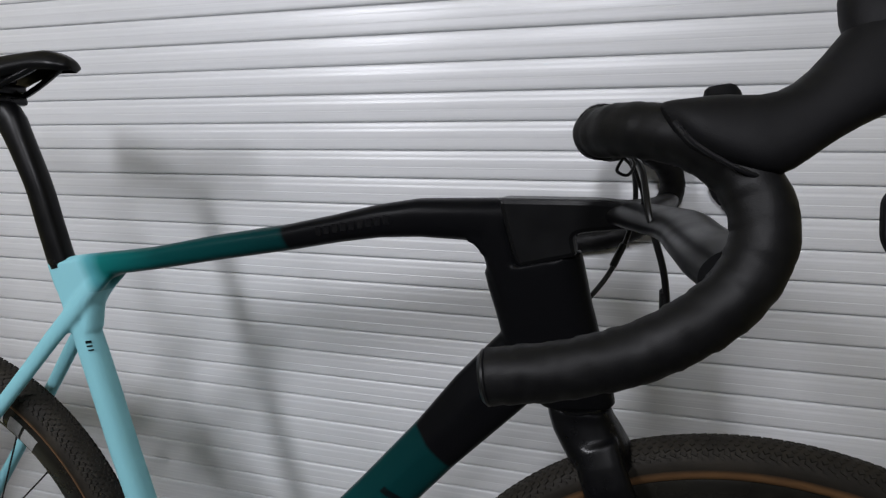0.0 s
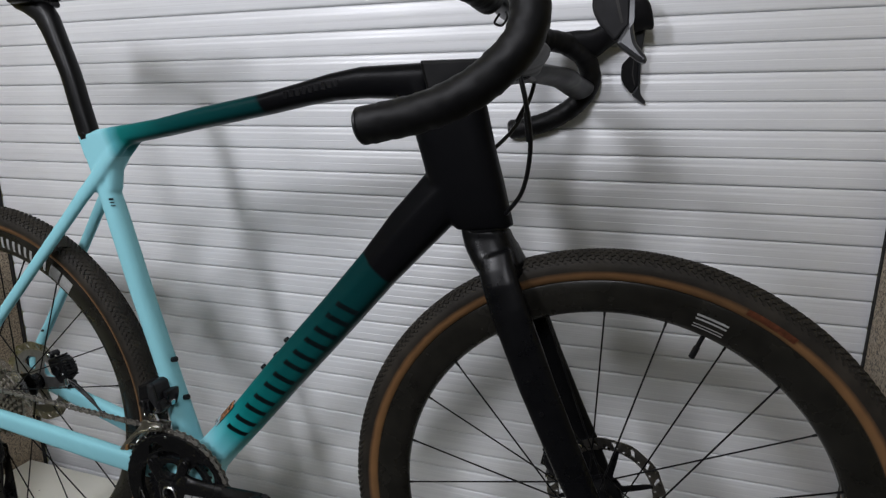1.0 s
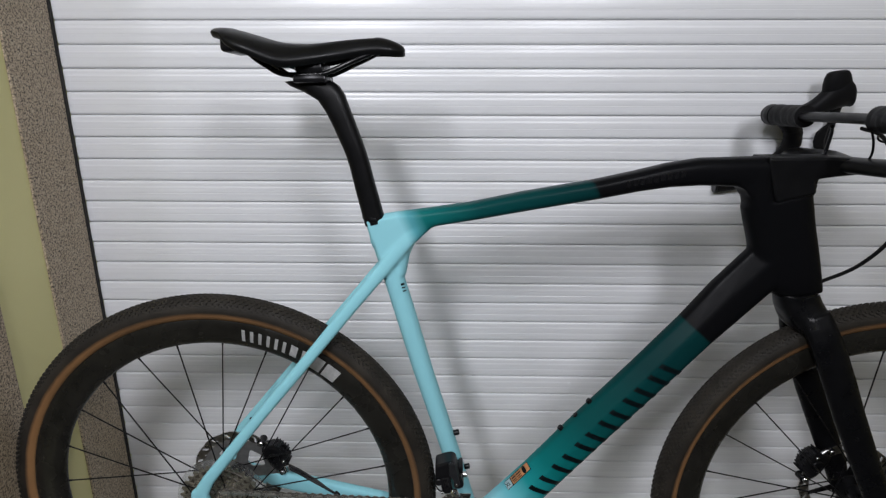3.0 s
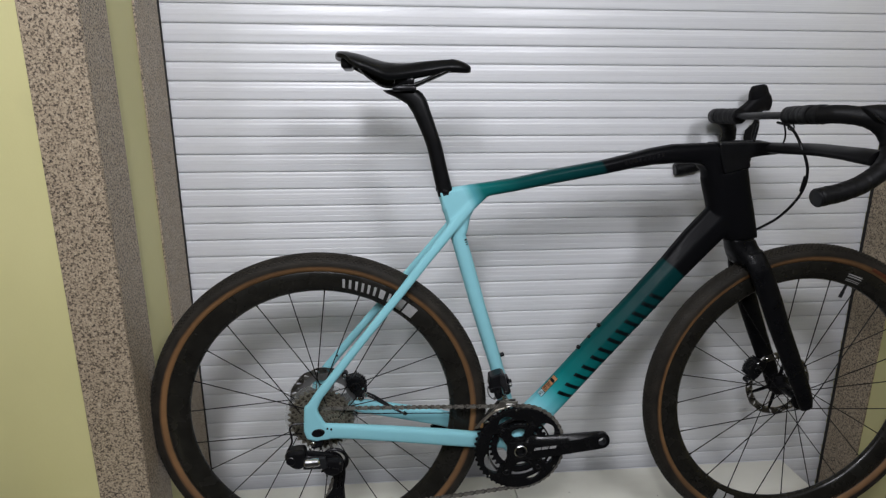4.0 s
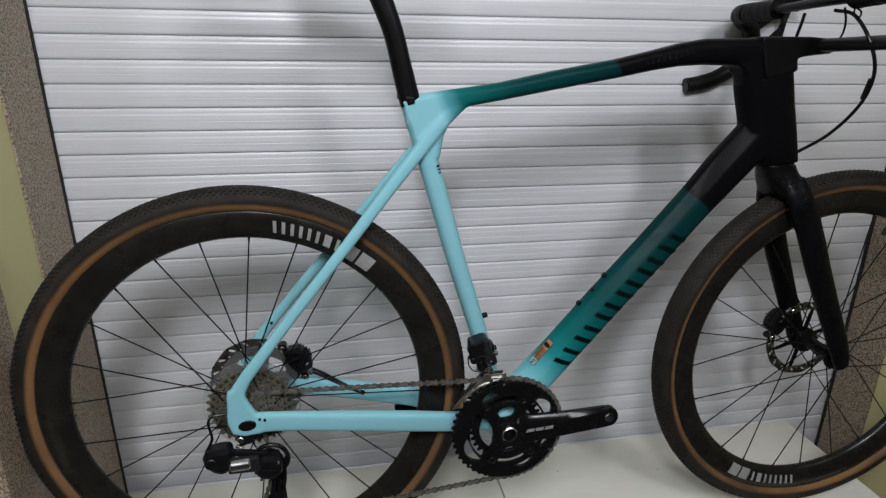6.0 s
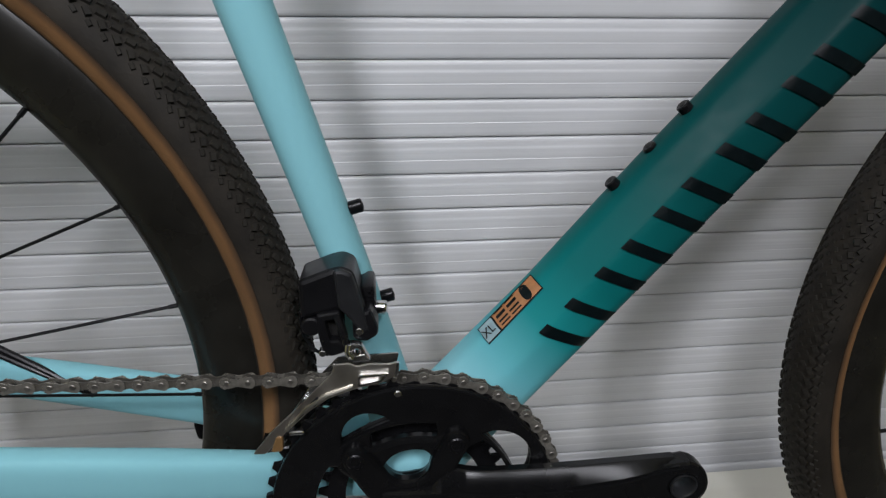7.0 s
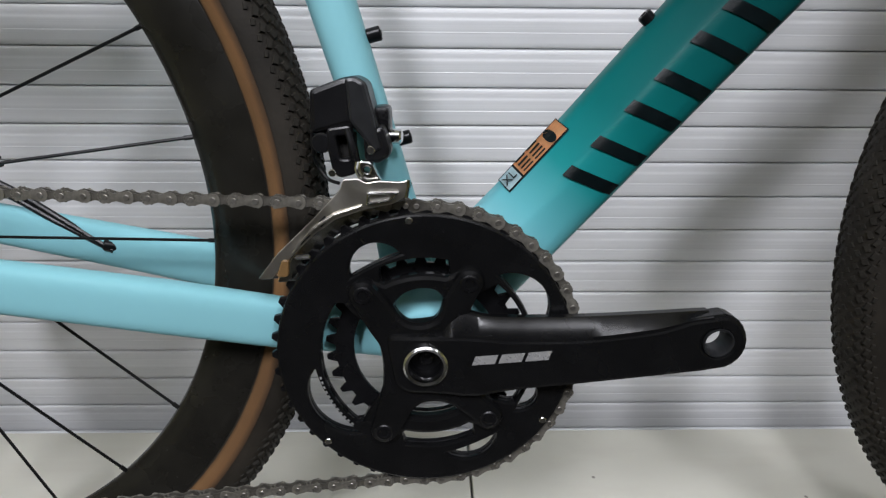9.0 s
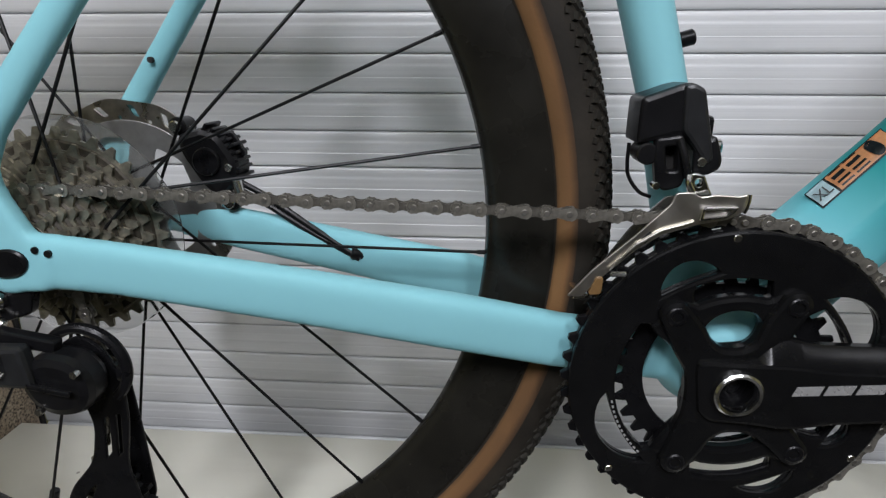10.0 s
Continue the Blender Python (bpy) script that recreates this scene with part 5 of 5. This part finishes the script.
def rear_derailleur():
    motor = rounded([(-0.0690, -0.0412), (-0.0616, -0.0297), (-0.0440, -0.0260), (-0.0250, -0.0265), (-0.0240, -0.0600), (-0.0379, -0.0711), (-0.0560, -0.0655)], 0.009, 6)
    rd = part("rear_derailleur", plate([motor], 0.0300, 0.0065, -0.0800), PLASTIC, bicycle, "black electronic rear derailleur with a long cage")
    part("motor_cap", drum((-0.0545, -0.0930, -0.0480), (-0.0545, -0.0965, -0.0480), 0.0095, 24, 0.0015), PLASTIC, rd)
    part("hanger", plate([rounded([(-0.018, -0.012), (0.010, -0.012), (0.004, -0.034), (-0.016, -0.040)], 0.004)], 0.0080, 0.0015, -0.0655), ANODISED, rd)
    part("hanger_bolt", drum((-0.0123, -0.0690, -0.0244), (-0.0123, -0.0750, -0.0244), 0.0052, 20, 0.001), STEEL, rd, "steel hanger bolt")
    part("adjusting_screw", drum((-0.0200, -0.0740, -0.0330), (-0.0100, -0.0740, -0.0390), 0.0030, 12, 0.0006), STEEL, rd)
    part("upper_link", plate([rounded([(-0.0300, -0.0340), (0.0280, -0.0440), (0.0260, -0.0520), (-0.0300, -0.0450)], 0.003)], 0.0080, 0.0015, -0.0800), PLASTIC, rd, "black upper link arm")
    part("outer_link", plate([rounded([(-0.0290, -0.0441), (0.0150, -0.0429), (0.0180, -0.0701), (-0.0320, -0.0691)], 0.004)], 0.0100, 0.0030, -0.0905), GREY_METAL, rd, "dark grey metal outer link")
    part("link_plate", drum((-0.0280, -0.0930, -0.0545), (0.0040, -0.0930, -0.0530), 0.0095, 28, 0.0030), CHROME, rd, "bright polished rounded link")
    shell = rounded([(0.0090, -0.0560), (0.0220, -0.0500), (0.0400, -0.0530), (0.0490, -0.0660), (0.0480, -0.0800), (0.0390, -0.0900), (0.0230, -0.0920), (0.0100, -0.0850), (0.0040, -0.0720)], 0.006, 4)
    clutch = part("clutch_housing", plate([shell], 0.0220, 0.0060, -0.0800), PLASTIC, rd, "round black clutch housing", angle=50)
    part("cage_collar", tube([(0.0290 + 0.0265 * math.cos(radians(a)), -0.0650, -0.0705 + 0.0265 * math.sin(radians(a))) for a in range(-50, 151, 20)], 0.0036, 10, 4), ANODISED, rd, "black curved rim round the clutch")
    part("cage_tooth", block((0.0490, -0.0680, -0.0790), (0.0565, -0.0600, -0.0690), 0.002), PLASTIC, rd)
    part("clutch_lever", plate([rounded([(0.0140, -0.0655), (0.0400, -0.0705), (0.0395, -0.0735), (0.0140, -0.0690)], 0.001)], 0.0030, 0.0008, -0.0945), ANODISED, clutch)
    for x, z in ((0.0430, -0.0600), (0.0160, -0.0860)):
        part("screw", drum((x, -0.0900, z), (x, -0.0938, z), 0.0022, 12), STEEL, clutch)
    outer = [(0.0123, -0.0557), (0.0298, -0.0474), (0.0449, -0.0600), (0.0515, -0.0844), (0.0505, -0.1097), (0.0435, -0.1447), (0.0480, -0.1660), (0.0500, -0.1880), (0.0363, -0.2035), (0.0050, -0.2010), (-0.0079, -0.1850), (-0.0010, -0.1656), (0.0198, -0.1422), (0.0267, -0.1124), (0.0200, -0.0900)]
    slot_a = rounded([(0.0335, -0.1080), (0.0372, -0.1065), (0.0345, -0.1335), (0.0300, -0.1390)], 0.0015)
    slot_b = rounded([(0.0420, -0.1050), (0.0455, -0.1040), (0.0420, -0.1330), (0.0385, -0.1370)], 0.0015)
    slot_c = rounded([(0.0140, -0.1640), (0.0185, -0.1610), (0.0090, -0.1800), (0.0050, -0.1780)], 0.0015)
    part("cage", plate([rounded(outer, 0.010, 5), slot_a, slot_b, slot_c], 0.0030, 0.0010, -0.0645), ANODISED, rd, "black curved pulley cage")
    part("cage_plate_inner", plate([rounded([(0.024, -0.070), (0.040, -0.066), (0.044, -0.130), (0.046, -0.186), (0.030, -0.202), (0.004, -0.192), (0.024, -0.135)], 0.008)], 0.0025, 0.0008, -0.0445), ANODISED, rd)
    for x, z in ((0.018, -0.086), (0.0250, -0.1830)):
        pulley = part("pulley", plate([gear(x, z, 13, 0.0195, 0.0250), *[circle(x + 0.012 * math.cos(k * 1.2566), z + 0.012 * math.sin(k * 1.2566), 0.0040, 10) for k in range(5)]], 0.0060, 0.0008, -0.0530), PLASTIC, rd, "toothed black guide pulley")
        part("bolt", drum((x, -0.0480, z), (x, -0.0680, z), 0.0048, 16, 0.001), STEEL, pulley)
    part("shift_cable", tube([(-0.0200, -0.0660, 0.0190), (-0.0374, -0.0690, 0.0210), (-0.0505, -0.0710, 0.0201), (-0.0563, -0.0740, 0.0110), (-0.0530, -0.0760, -0.0130), (-0.0576, -0.0780, -0.0252), (-0.0620, -0.0800, -0.0330)], 0.0021, 10), PLASTIC, rd)


front_derailleur()
rear_derailleur()

# ---- cockpit ----


def stem():
    shape = [(0.8290, 0.5785), (0.8292, 0.5725), (0.8430, 0.5250), (0.8480, 0.5150), (0.8530, 0.5130), (0.9010, 0.5245), (0.9040, 0.5280), (0.9005, 0.5445), (0.9080, 0.5475), (0.930, 0.5505), (0.962, 0.5535), (0.968, 0.5600), (0.966, 0.5690), (0.955, 0.5765), (0.92, 0.5790)]
    part("stem", plate([rounded(shape, 0.005)], 0.0505, 0.0050, 0.0), CARBON, bicycle, "flush black carbon stem shroud", angle=50)
    part("head_set_ring", loft([((0.9105, 0, z), (0.031, 0, 0.004), (0, 0.0265, 0)) for z in (0.3708, 0.3738)], 32), SATIN_BLACK, bicycle)


stem()


def lower_deck(s, dx):
    """The wing of the bar that joins the stem to the drop."""
    line = [(0.945, 0.0, 0.5660, 0.0115, 0.028), (0.9600, s * 0.045, 0.5665, 0.0105, 0.0235), (0.9790, s * 0.105, 0.5665, 0.0095, 0.0185), (0.9815, s * 0.170, 0.5640, 0.0100, 0.0172), (0.9850, s * 0.210, 0.5610, 0.0115, 0.0175), (0.9900, s * 0.236, 0.5580, 0.0120, 0.0170)]
    pts = spline(line, 6)
    return loft([((p[0] + dx * abs(p[1]) / 0.236, p[1], p[2]), (p[4], 0, 0.3 * p[4] * min(1.0, abs(p[1]) / 0.1)), (0, 0, p[3])) for p in pts], 24, power=2.2)


DROP = [(0.9165, 0.178, 0.6315), (0.9345, 0.205, 0.6318), (0.9640, 0.2270, 0.6265), (0.9890, 0.2390, 0.6090), (0.9995, 0.2480, 0.5830), (0.9930, 0.2545, 0.5570), (0.9710, 0.2595, 0.5335), (0.9420, 0.2615, 0.5160), (0.9075, 0.2635, 0.5045), (0.8670, 0.2650, 0.4965)]


def taped_tube(points, radius, pitch, s, ridge=0.05):
    """A round grip wound with tape: each turn is a little thicker at its lower edge."""
    line = spline([(*p, radius) for p in points], 14)
    length, at = 0.0, [0.0]
    for a, b in zip(line, line[1:]):
        length += float(np.linalg.norm((b - a)[:3]))
        at.append(length)
    n_rings = int(length / (pitch / 6))
    sections = []
    for i in range(n_rings + 1):
        d = length * i / n_rings
        p = np.array([np.interp(d, at, [q[k] for q in line]) for k in range(3)])
        e = min(length, d + 0.002)
        q = np.array([np.interp(e, at, [w[k] for w in line]) for k in range(3)])
        o = np.array([np.interp(max(0, d - 0.002), at, [w[k] for w in line]) for k in range(3)])
        direction = Vector(q - o).normalized()
        u = direction.cross(Vector((0, s, 0))).normalized()
        v = u.cross(direction).normalized()
        sections.append((p, u, v, d))
    bm = bmesh.new()
    rings, n = [], 26
    for p, u, v, d in sections:
        ring = []
        for i in range(n):
            a = 2 * math.pi * i / n
            phase = ((d / pitch) + i / n) % 1.0
            r = radius * (1.0 + ridge * (phase - 0.5)) + 0.00022 * math.sin(5 * a + d * 140) + 0.00015 * math.sin(2 * a - d * 610)
            ring.append(bm.verts.new(Vector(p) + u * (r * math.cos(a)) + v * (r * math.sin(a))))
        rings.append(ring)
    ring_faces(bm, rings)
    return bm


def control_side(s):
    dx = 0.016 if s > 0 else 0.0
    mirrored = [(x + dx, s * y, z) for x, y, z in DROP]
    if s > 0:
        mirrored[-1] = (mirrored[-1][0] + 0.008, mirrored[-1][1], mirrored[-1][2] + 0.0025)
    grip = part("drop_grip", taped_tube(mirrored, 0.0159, 0.017, s), TAPE, bicycle, "black taped drop handlebar grip", angle=32)
    a, b = Vector(mirrored[-2]), Vector(mirrored[-1])
    d = (b - a).normalized()
    part("bar_plug", drum(b - d * 0.001, b + d * 0.0042, 0.0158, 28, 0.002), PLASTIC, grip, "black plastic bar end plug")
    part("upper_bar_tape", taped_tube([(0.9280 + dx / 2, s * 0.085, 0.6310), (0.9255 + dx * 0.6, s * 0.125, 0.6315), (0.9195 + dx * 0.8, s * 0.160, 0.6320), (0.9215 + dx, s * 0.186, 0.6320)], 0.0172, 0.018, s, 0.045), TAPE, grip, angle=32)
    part("lower_wing", lower_deck(s, dx), CARBON, bicycle, "flat black carbon lower bar wing")
    # lever hood
    y = 0.2390
    rings = ((0.9530, y - 0.005, 0.6320, 0.0150, 0.0155, 30), (0.9670, y, 0.6300, 0.0195, 0.0182, 36), (0.9790, y, 0.6275, 0.0230, 0.0187, 33), (0.9920, y + 0.0005, 0.6270, 0.0246, 0.0190, 29), (1.0060, y, 0.6305, 0.0188, 0.0186, 33), (1.0204, y, 0.6382, 0.0155, 0.0183, 36), (1.0370, y, 0.6520, 0.0192, 0.0179, 34),
             (1.0500, y, 0.6625, 0.0248, 0.0176, 32), (1.0620, y, 0.6700, 0.0280, 0.0172, 28), (1.0730, y, 0.6690, 0.0265, 0.0160, 22), (1.0815, y, 0.6650, 0.0215, 0.0130, 16), (1.0850, y, 0.6635, 0.0115, 0.0080, 14))
    sections = []
    for x, yy, z, h, w, lean in rings:
        k = radians(lean)
        sections.append(((x + dx, s * (yy - 0.33 * (z - 0.63)), z), (-h * math.sin(k), -s * 0.33 * h * math.cos(k), h * math.cos(k)), (0, w, 0)))
    hood = part("lever_hood", loft(sections, 28, power=2.3), HOOD_RUBBER, bicycle, "black rubber brake lever hood", angle=60)
    hood.modifiers.new("soft", "SUBSURF").levels = 1
    hood.modifiers["soft"].render_levels = 1
    # the horn on top
    part("hood_horn", loft([((x + 0.012 + dx / 2, s * (y - 0.33 * (z - 0.63)), z), (h, 0, 0.15 * h), (0, w, 0)) for x, z, h, w in ((1.0500, 0.672, 0.0260, 0.0160), (1.0435, 0.6860, 0.0230, 0.0155), (1.0405, 0.6960, 0.0205, 0.0145), (1.0380, 0.7030, 0.0170, 0.0120), (1.0370, 0.7055, 0.0120, 0.0080))], 24, power=2.4), HOOD_RUBBER, hood)
    part("hood_seam", tube([(x + dx, s * (y + o), z) for x, o, z in ((0.9545, 0.0130, 0.6335), (0.9640, 0.0185, 0.6225), (0.9790, 0.0198, 0.6130), (0.9930, 0.0165, 0.6070), (1.0045, 0.0100, 0.6048))], 0.0014, 8), PLASTIC, hood)
    # brake lever and shift paddles
    lever_y = 0.2420
    outline = [(1.0640, 0.6700), (1.0790, 0.6700), (1.0785, 0.6478), (1.0764, 0.6298), (1.0753, 0.6039), (1.0756, 0.5811), (1.0760, 0.5656), (1.0789, 0.5529), (1.0871, 0.5422), (1.0868, 0.5382), (1.0818, 0.5391), (1.0690, 0.5490), (1.0645, 0.5530), (1.0705, 0.5636), (1.0735, 0.5680), (1.0708, 0.6227), (1.0645, 0.6323), (1.0620, 0.6400)]
    flare = Matrix(((0.96, 0, 0, 0.0412 + dx), (0, 1, -s * 0.217, s * 0.217 * 0.66), (0, 0, 0.96, 0.0226), (0, 0, 0, 1)))

    def flared(data):
        data.transform(flare)
        return data

    blade = part("brake_lever", flared(plate([rounded(outline, 0.003)], 0.0120, 0.0030, s * lever_y)), GREY_METAL, hood, "dark grey metal brake lever blade", angle=50)
    paddle = rounded([(1.0650, 0.6290), (1.0712, 0.6227), (1.0740, 0.5656), (1.0705, 0.5630), (1.0640, 0.5540), (1.0519, 0.5674), (1.0458, 0.5793), (1.0460, 0.5988), (1.0560, 0.6105), (1.0620, 0.6150)], 0.004)
    part("shift_paddle", flared(plate([paddle], 0.0070, 0.0020, s * (lever_y - 0.0010))), HOOD_RUBBER, blade, "matt black shift paddle behind the lever")
    part("paddle_slot", flared(plate([rounded([(1.0635, 0.6150), (1.0650, 0.6130), (1.0645, 0.5850), (1.0690, 0.5680), (1.0675, 0.5670), (1.0625, 0.5840)], 0.0006)], 0.0006, 0, -0.0036 + s * (lever_y - 0.0010))), GAP_BLACK, blade)
    part("pivot", flared(drum((1.0710, s * (lever_y - 0.0160), 0.6590), (1.0710, s * (lever_y + 0.0080), 0.6590), 0.0035, 14)), ANODISED, blade)


part("upper_bar", tube([(0.9310, -0.105, 0.6300), (0.9330, -0.05, 0.6310), (0.9335, 0, 0.6312), (0.9365, 0.05, 0.6310), (0.9375, 0.105, 0.6305)], 0.0135, 24, 8, flat=0.55, side=(1, 0, 0)), CARBON, bicycle, "flat bare carbon upper bar")
control_side(-1)
control_side(1)

# hoses and wires in front of the head tube
for name, line, r in (
        ("brake_hose", [(0.945, -0.030, 0.6180), (0.954, -0.060, 0.6080), (0.9600, -0.090, 0.5700), (0.9730, -0.097, 0.5240), (0.9770, -0.080, 0.4760), (0.964, -0.045, 0.4260), (0.936, -0.010, 0.3900)], 0.0027),
        ("brake_hose", [(0.944, 0.030, 0.6180), (0.954, 0.045, 0.6050), (0.958, 0.060, 0.5700), (0.952, 0.058, 0.5360), (0.936, 0.045, 0.5000), (0.915, 0.025, 0.4740), (0.900, 0.008, 0.4660)], 0.0027),
        ("shift_wire", [(0.944, -0.050, 0.6200), (0.952, -0.048, 0.6000), (0.958, -0.040, 0.5820), (0.956, -0.030, 0.5650)], 0.0016),
        ("shift_wire", [(0.938, -0.075, 0.6160), (0.934, -0.080, 0.6065), (0.942, -0.082, 0.6030), (0.947, -0.078, 0.6110), (0.944, -0.070, 0.6180)], 0.0013)):
    hose_part = part(name, tube(line, r, 10, 10), PLASTIC, bicycle)
    if r > 0.002:
        p, q = Vector(line[3]), Vector(line[4])
        part("hose_sleeve", drum(p.lerp(q, 0.2), p.lerp(q, 0.85), r * 1.45, 12, 0.001), PLASTIC, hose_part)

# ---- saddle ----


def saddle():
    # along the saddle: x, top z, half width, drop of the side skirt
    rows = [(0.0640, 0.7480, 0.024, 0.006), (0.0700, 0.7515, 0.046, 0.010), (0.0833, 0.7512, 0.058, 0.013), (0.0915, 0.7503, 0.0630, 0.020), (0.1070, 0.7475, 0.0680, 0.026), (0.1230, 0.7430, 0.0685, 0.027), (0.1480, 0.7360, 0.0640, 0.031), (0.1650, 0.7333, 0.0560, 0.032), (0.1930, 0.7322, 0.0430, 0.0265), (0.2335, 0.7366, 0.0290, 0.0240), (0.2670, 0.7393, 0.0240, 0.0205), (0.2870, 0.7395, 0.0220, 0.0195), (0.3040, 0.7352, 0.0190, 0.0160), (0.3165, 0.7288, 0.0120, 0.0100), (0.3200, 0.7245, 0.006, 0.004)]
    lines = spline(rows, 4)
    bm = bmesh.new()
    rings = []
    n = 22
    for x, top, half, drop in lines:
        ring = []
        for i in range(n):
            t = -1 + 2 * i / (n - 1)
            edge = abs(t)
            y = half * math.copysign(min(1.0, edge * 1.12) ** 0.92, t)
            curve = edge ** 2.6
            channel = 0.004 * math.exp(-((t / 0.22) ** 2)) * (1 if 0.09 < x < 0.28 else 0)
            ring.append(bm.verts.new((x, y, top - drop * curve - channel)))
        for i in range(n):
            t = 1 - 2 * i / (n - 1)
            edge = abs(t)
            y = (half - 0.005) * math.copysign(min(1.0, edge * 1.12) ** 0.92, t) if half > 0.012 else half * 0.5 * t
            ring.append(bm.verts.new((x, y, top - 0.010 - (drop - 0.006) * edge ** 2.6)))
        rings.append(ring)
    ring_faces(bm, rings)
    seat = part("saddle", bm, CARBON, bicycle, "short black saddle with a centre channel", angle=60)
    seat.location.y = -0.005
    part("bumper", block((0.0745, -0.034, 0.7190), (0.0960, 0.034, 0.7400), 0.006, segments=3), PLASTIC, seat)
    for s in (-1, 1):
        part("saddle_rail", tube([(0.292, s * 0.014, 0.7270), (0.273, s * 0.016, 0.7170), (0.246, s * 0.0205, 0.7055), (0.2187, s * 0.022, 0.6938), (0.2051, s * 0.022, 0.6908), (0.1781, s * 0.022, 0.6898), (0.1514, s * 0.023, 0.6919), (0.1321, s * 0.027, 0.7030), (0.1195, s * 0.030, 0.7120), (0.1050, s * 0.034, 0.7260)], 0.0036, 12), SATIN_BLACK, seat, "thin black saddle rail")
    part("saddle_shell", block((0.150, -0.024, 0.7040), (0.205, 0.024, 0.7200), 0.006, segments=3), PLASTIC, seat)


saddle()

# ---- things beside the alcove ----


def storage_box():
    box = thing("storage_box", "milky plastic storage box with a clear rim, against the wall", "storage box", pose(-0.665, -0.275 + 0.030, 0))
    w, d, top = 0.319, 0.170, BENCH + 0.352 - 0.170
    bm = bmesh.new()
    outer = [((0, 0, z), (a, 0, 0), (0, b, 0)) for z, a, b in ((0.0, w - 0.03, d - 0.03), (top - 0.012, w - 0.006, d - 0.006), (top - 0.010, w, d), (top, w, d), (top + 0.001, w - 0.008, d - 0.008), (top - 0.014, w - 0.014, d - 0.014), (top - 0.024, w - 0.02, d - 0.02))]
    loft(outer, 64, bm, 14.0)
    part("tub", bm, MILKY_YELLOW, box)
    lid = rounded([(-0.300, 0.155), (0.306, 0.155), (0.308, 0.112), (0.215, 0.020), (0.120, -0.075), (-0.300, -0.075)], 0.010)
    bm = bmesh.new()
    ring_faces(bm, [[bm.verts.new((x, y, z)) for x, y in lid] for z in (top - 0.0085, top - 0.0055)])
    cover = part("lid", bm, MILKY, box, "clear ribbed plastic lid", angle=30)
    part("lid_hole", drum((0.214, 0.142, top - 0.0058), (0.214, 0.142, top - 0.0050), 0.0075, 20), GAP_BLACK, cover)
    for dy in (0.0, 0.016):
        part("lid_rib", tube([(0.250, 0.126 + dy, top - 0.0055), (0.262, 0.130 + dy, top - 0.003), (0.288, 0.128 + dy, top - 0.003), (0.298, 0.122 + dy, top - 0.0055)], 0.0030, 10), MILKY, cover)
    return top


BOX_TOP = storage_box() - 0.0055


def soft_lump(name, centre, size, seed, mat, label, category, crumple, flat):
    bm = bmesh.new()
    bmesh.ops.create_icosphere(bm, subdivisions=5, radius=1.0)
    for v in bm.verts:
        p = v.co.copy()
        k = 1 + crumple * noise.noise(p * 1.6 + Vector((seed, 0, 0))) + crumple * 0.5 * noise.noise(p * 4.2 + Vector((0, seed, 0)))
        q = Vector((p.x * size[0] * k, p.y * size[1] * k, p.z * size[2] * k))
        v.co = Vector((q.x, q.y, max(q.z, -flat)))
    ob = part(name, bm, mat, None, label, angle=80)
    ob.location = (centre[0], centre[1], centre[2] + flat)
    return tagged(ob, category=category)


soft_lump("cushion", (-0.692, -0.133, BOX_TOP), (0.155, 0.052, 0.052), 3.1, GREEN_CLOTH, "dark green padded pouch lying on the storage box", "pouch", 0.10, 0.020)
soft_lump("cloth", (-0.570, -0.225, BOX_TOP), (0.062, 0.042, 0.038), 7.7, YELLOW_CLOTH, "crumpled bright yellow cloth on the storage box", "cloth", 0.24, 0.016)
for line, radius in (([(-0.610, -0.172, BOX_TOP + 0.006), (-0.580, -0.160, BOX_TOP + 0.012), (-0.556, -0.150, BOX_TOP + 0.012), (-0.536, -0.143, BOX_TOP + 0.008)], 0.010), ([(-0.553, -0.200, BOX_TOP + 0.012), (-0.540, -0.190, BOX_TOP + 0.008), (-0.525, -0.190, BOX_TOP + 0.006), (-0.505, -0.192, BOX_TOP + 0.004)], 0.004)):
    strap = part("strap", tube(line, radius, 12, flat=0.4, side=(0, 1, 0)), PLASTIC, None, "black webbing strap lying on the storage box")
    tagged(strap, category="strap", group="straps on the box")
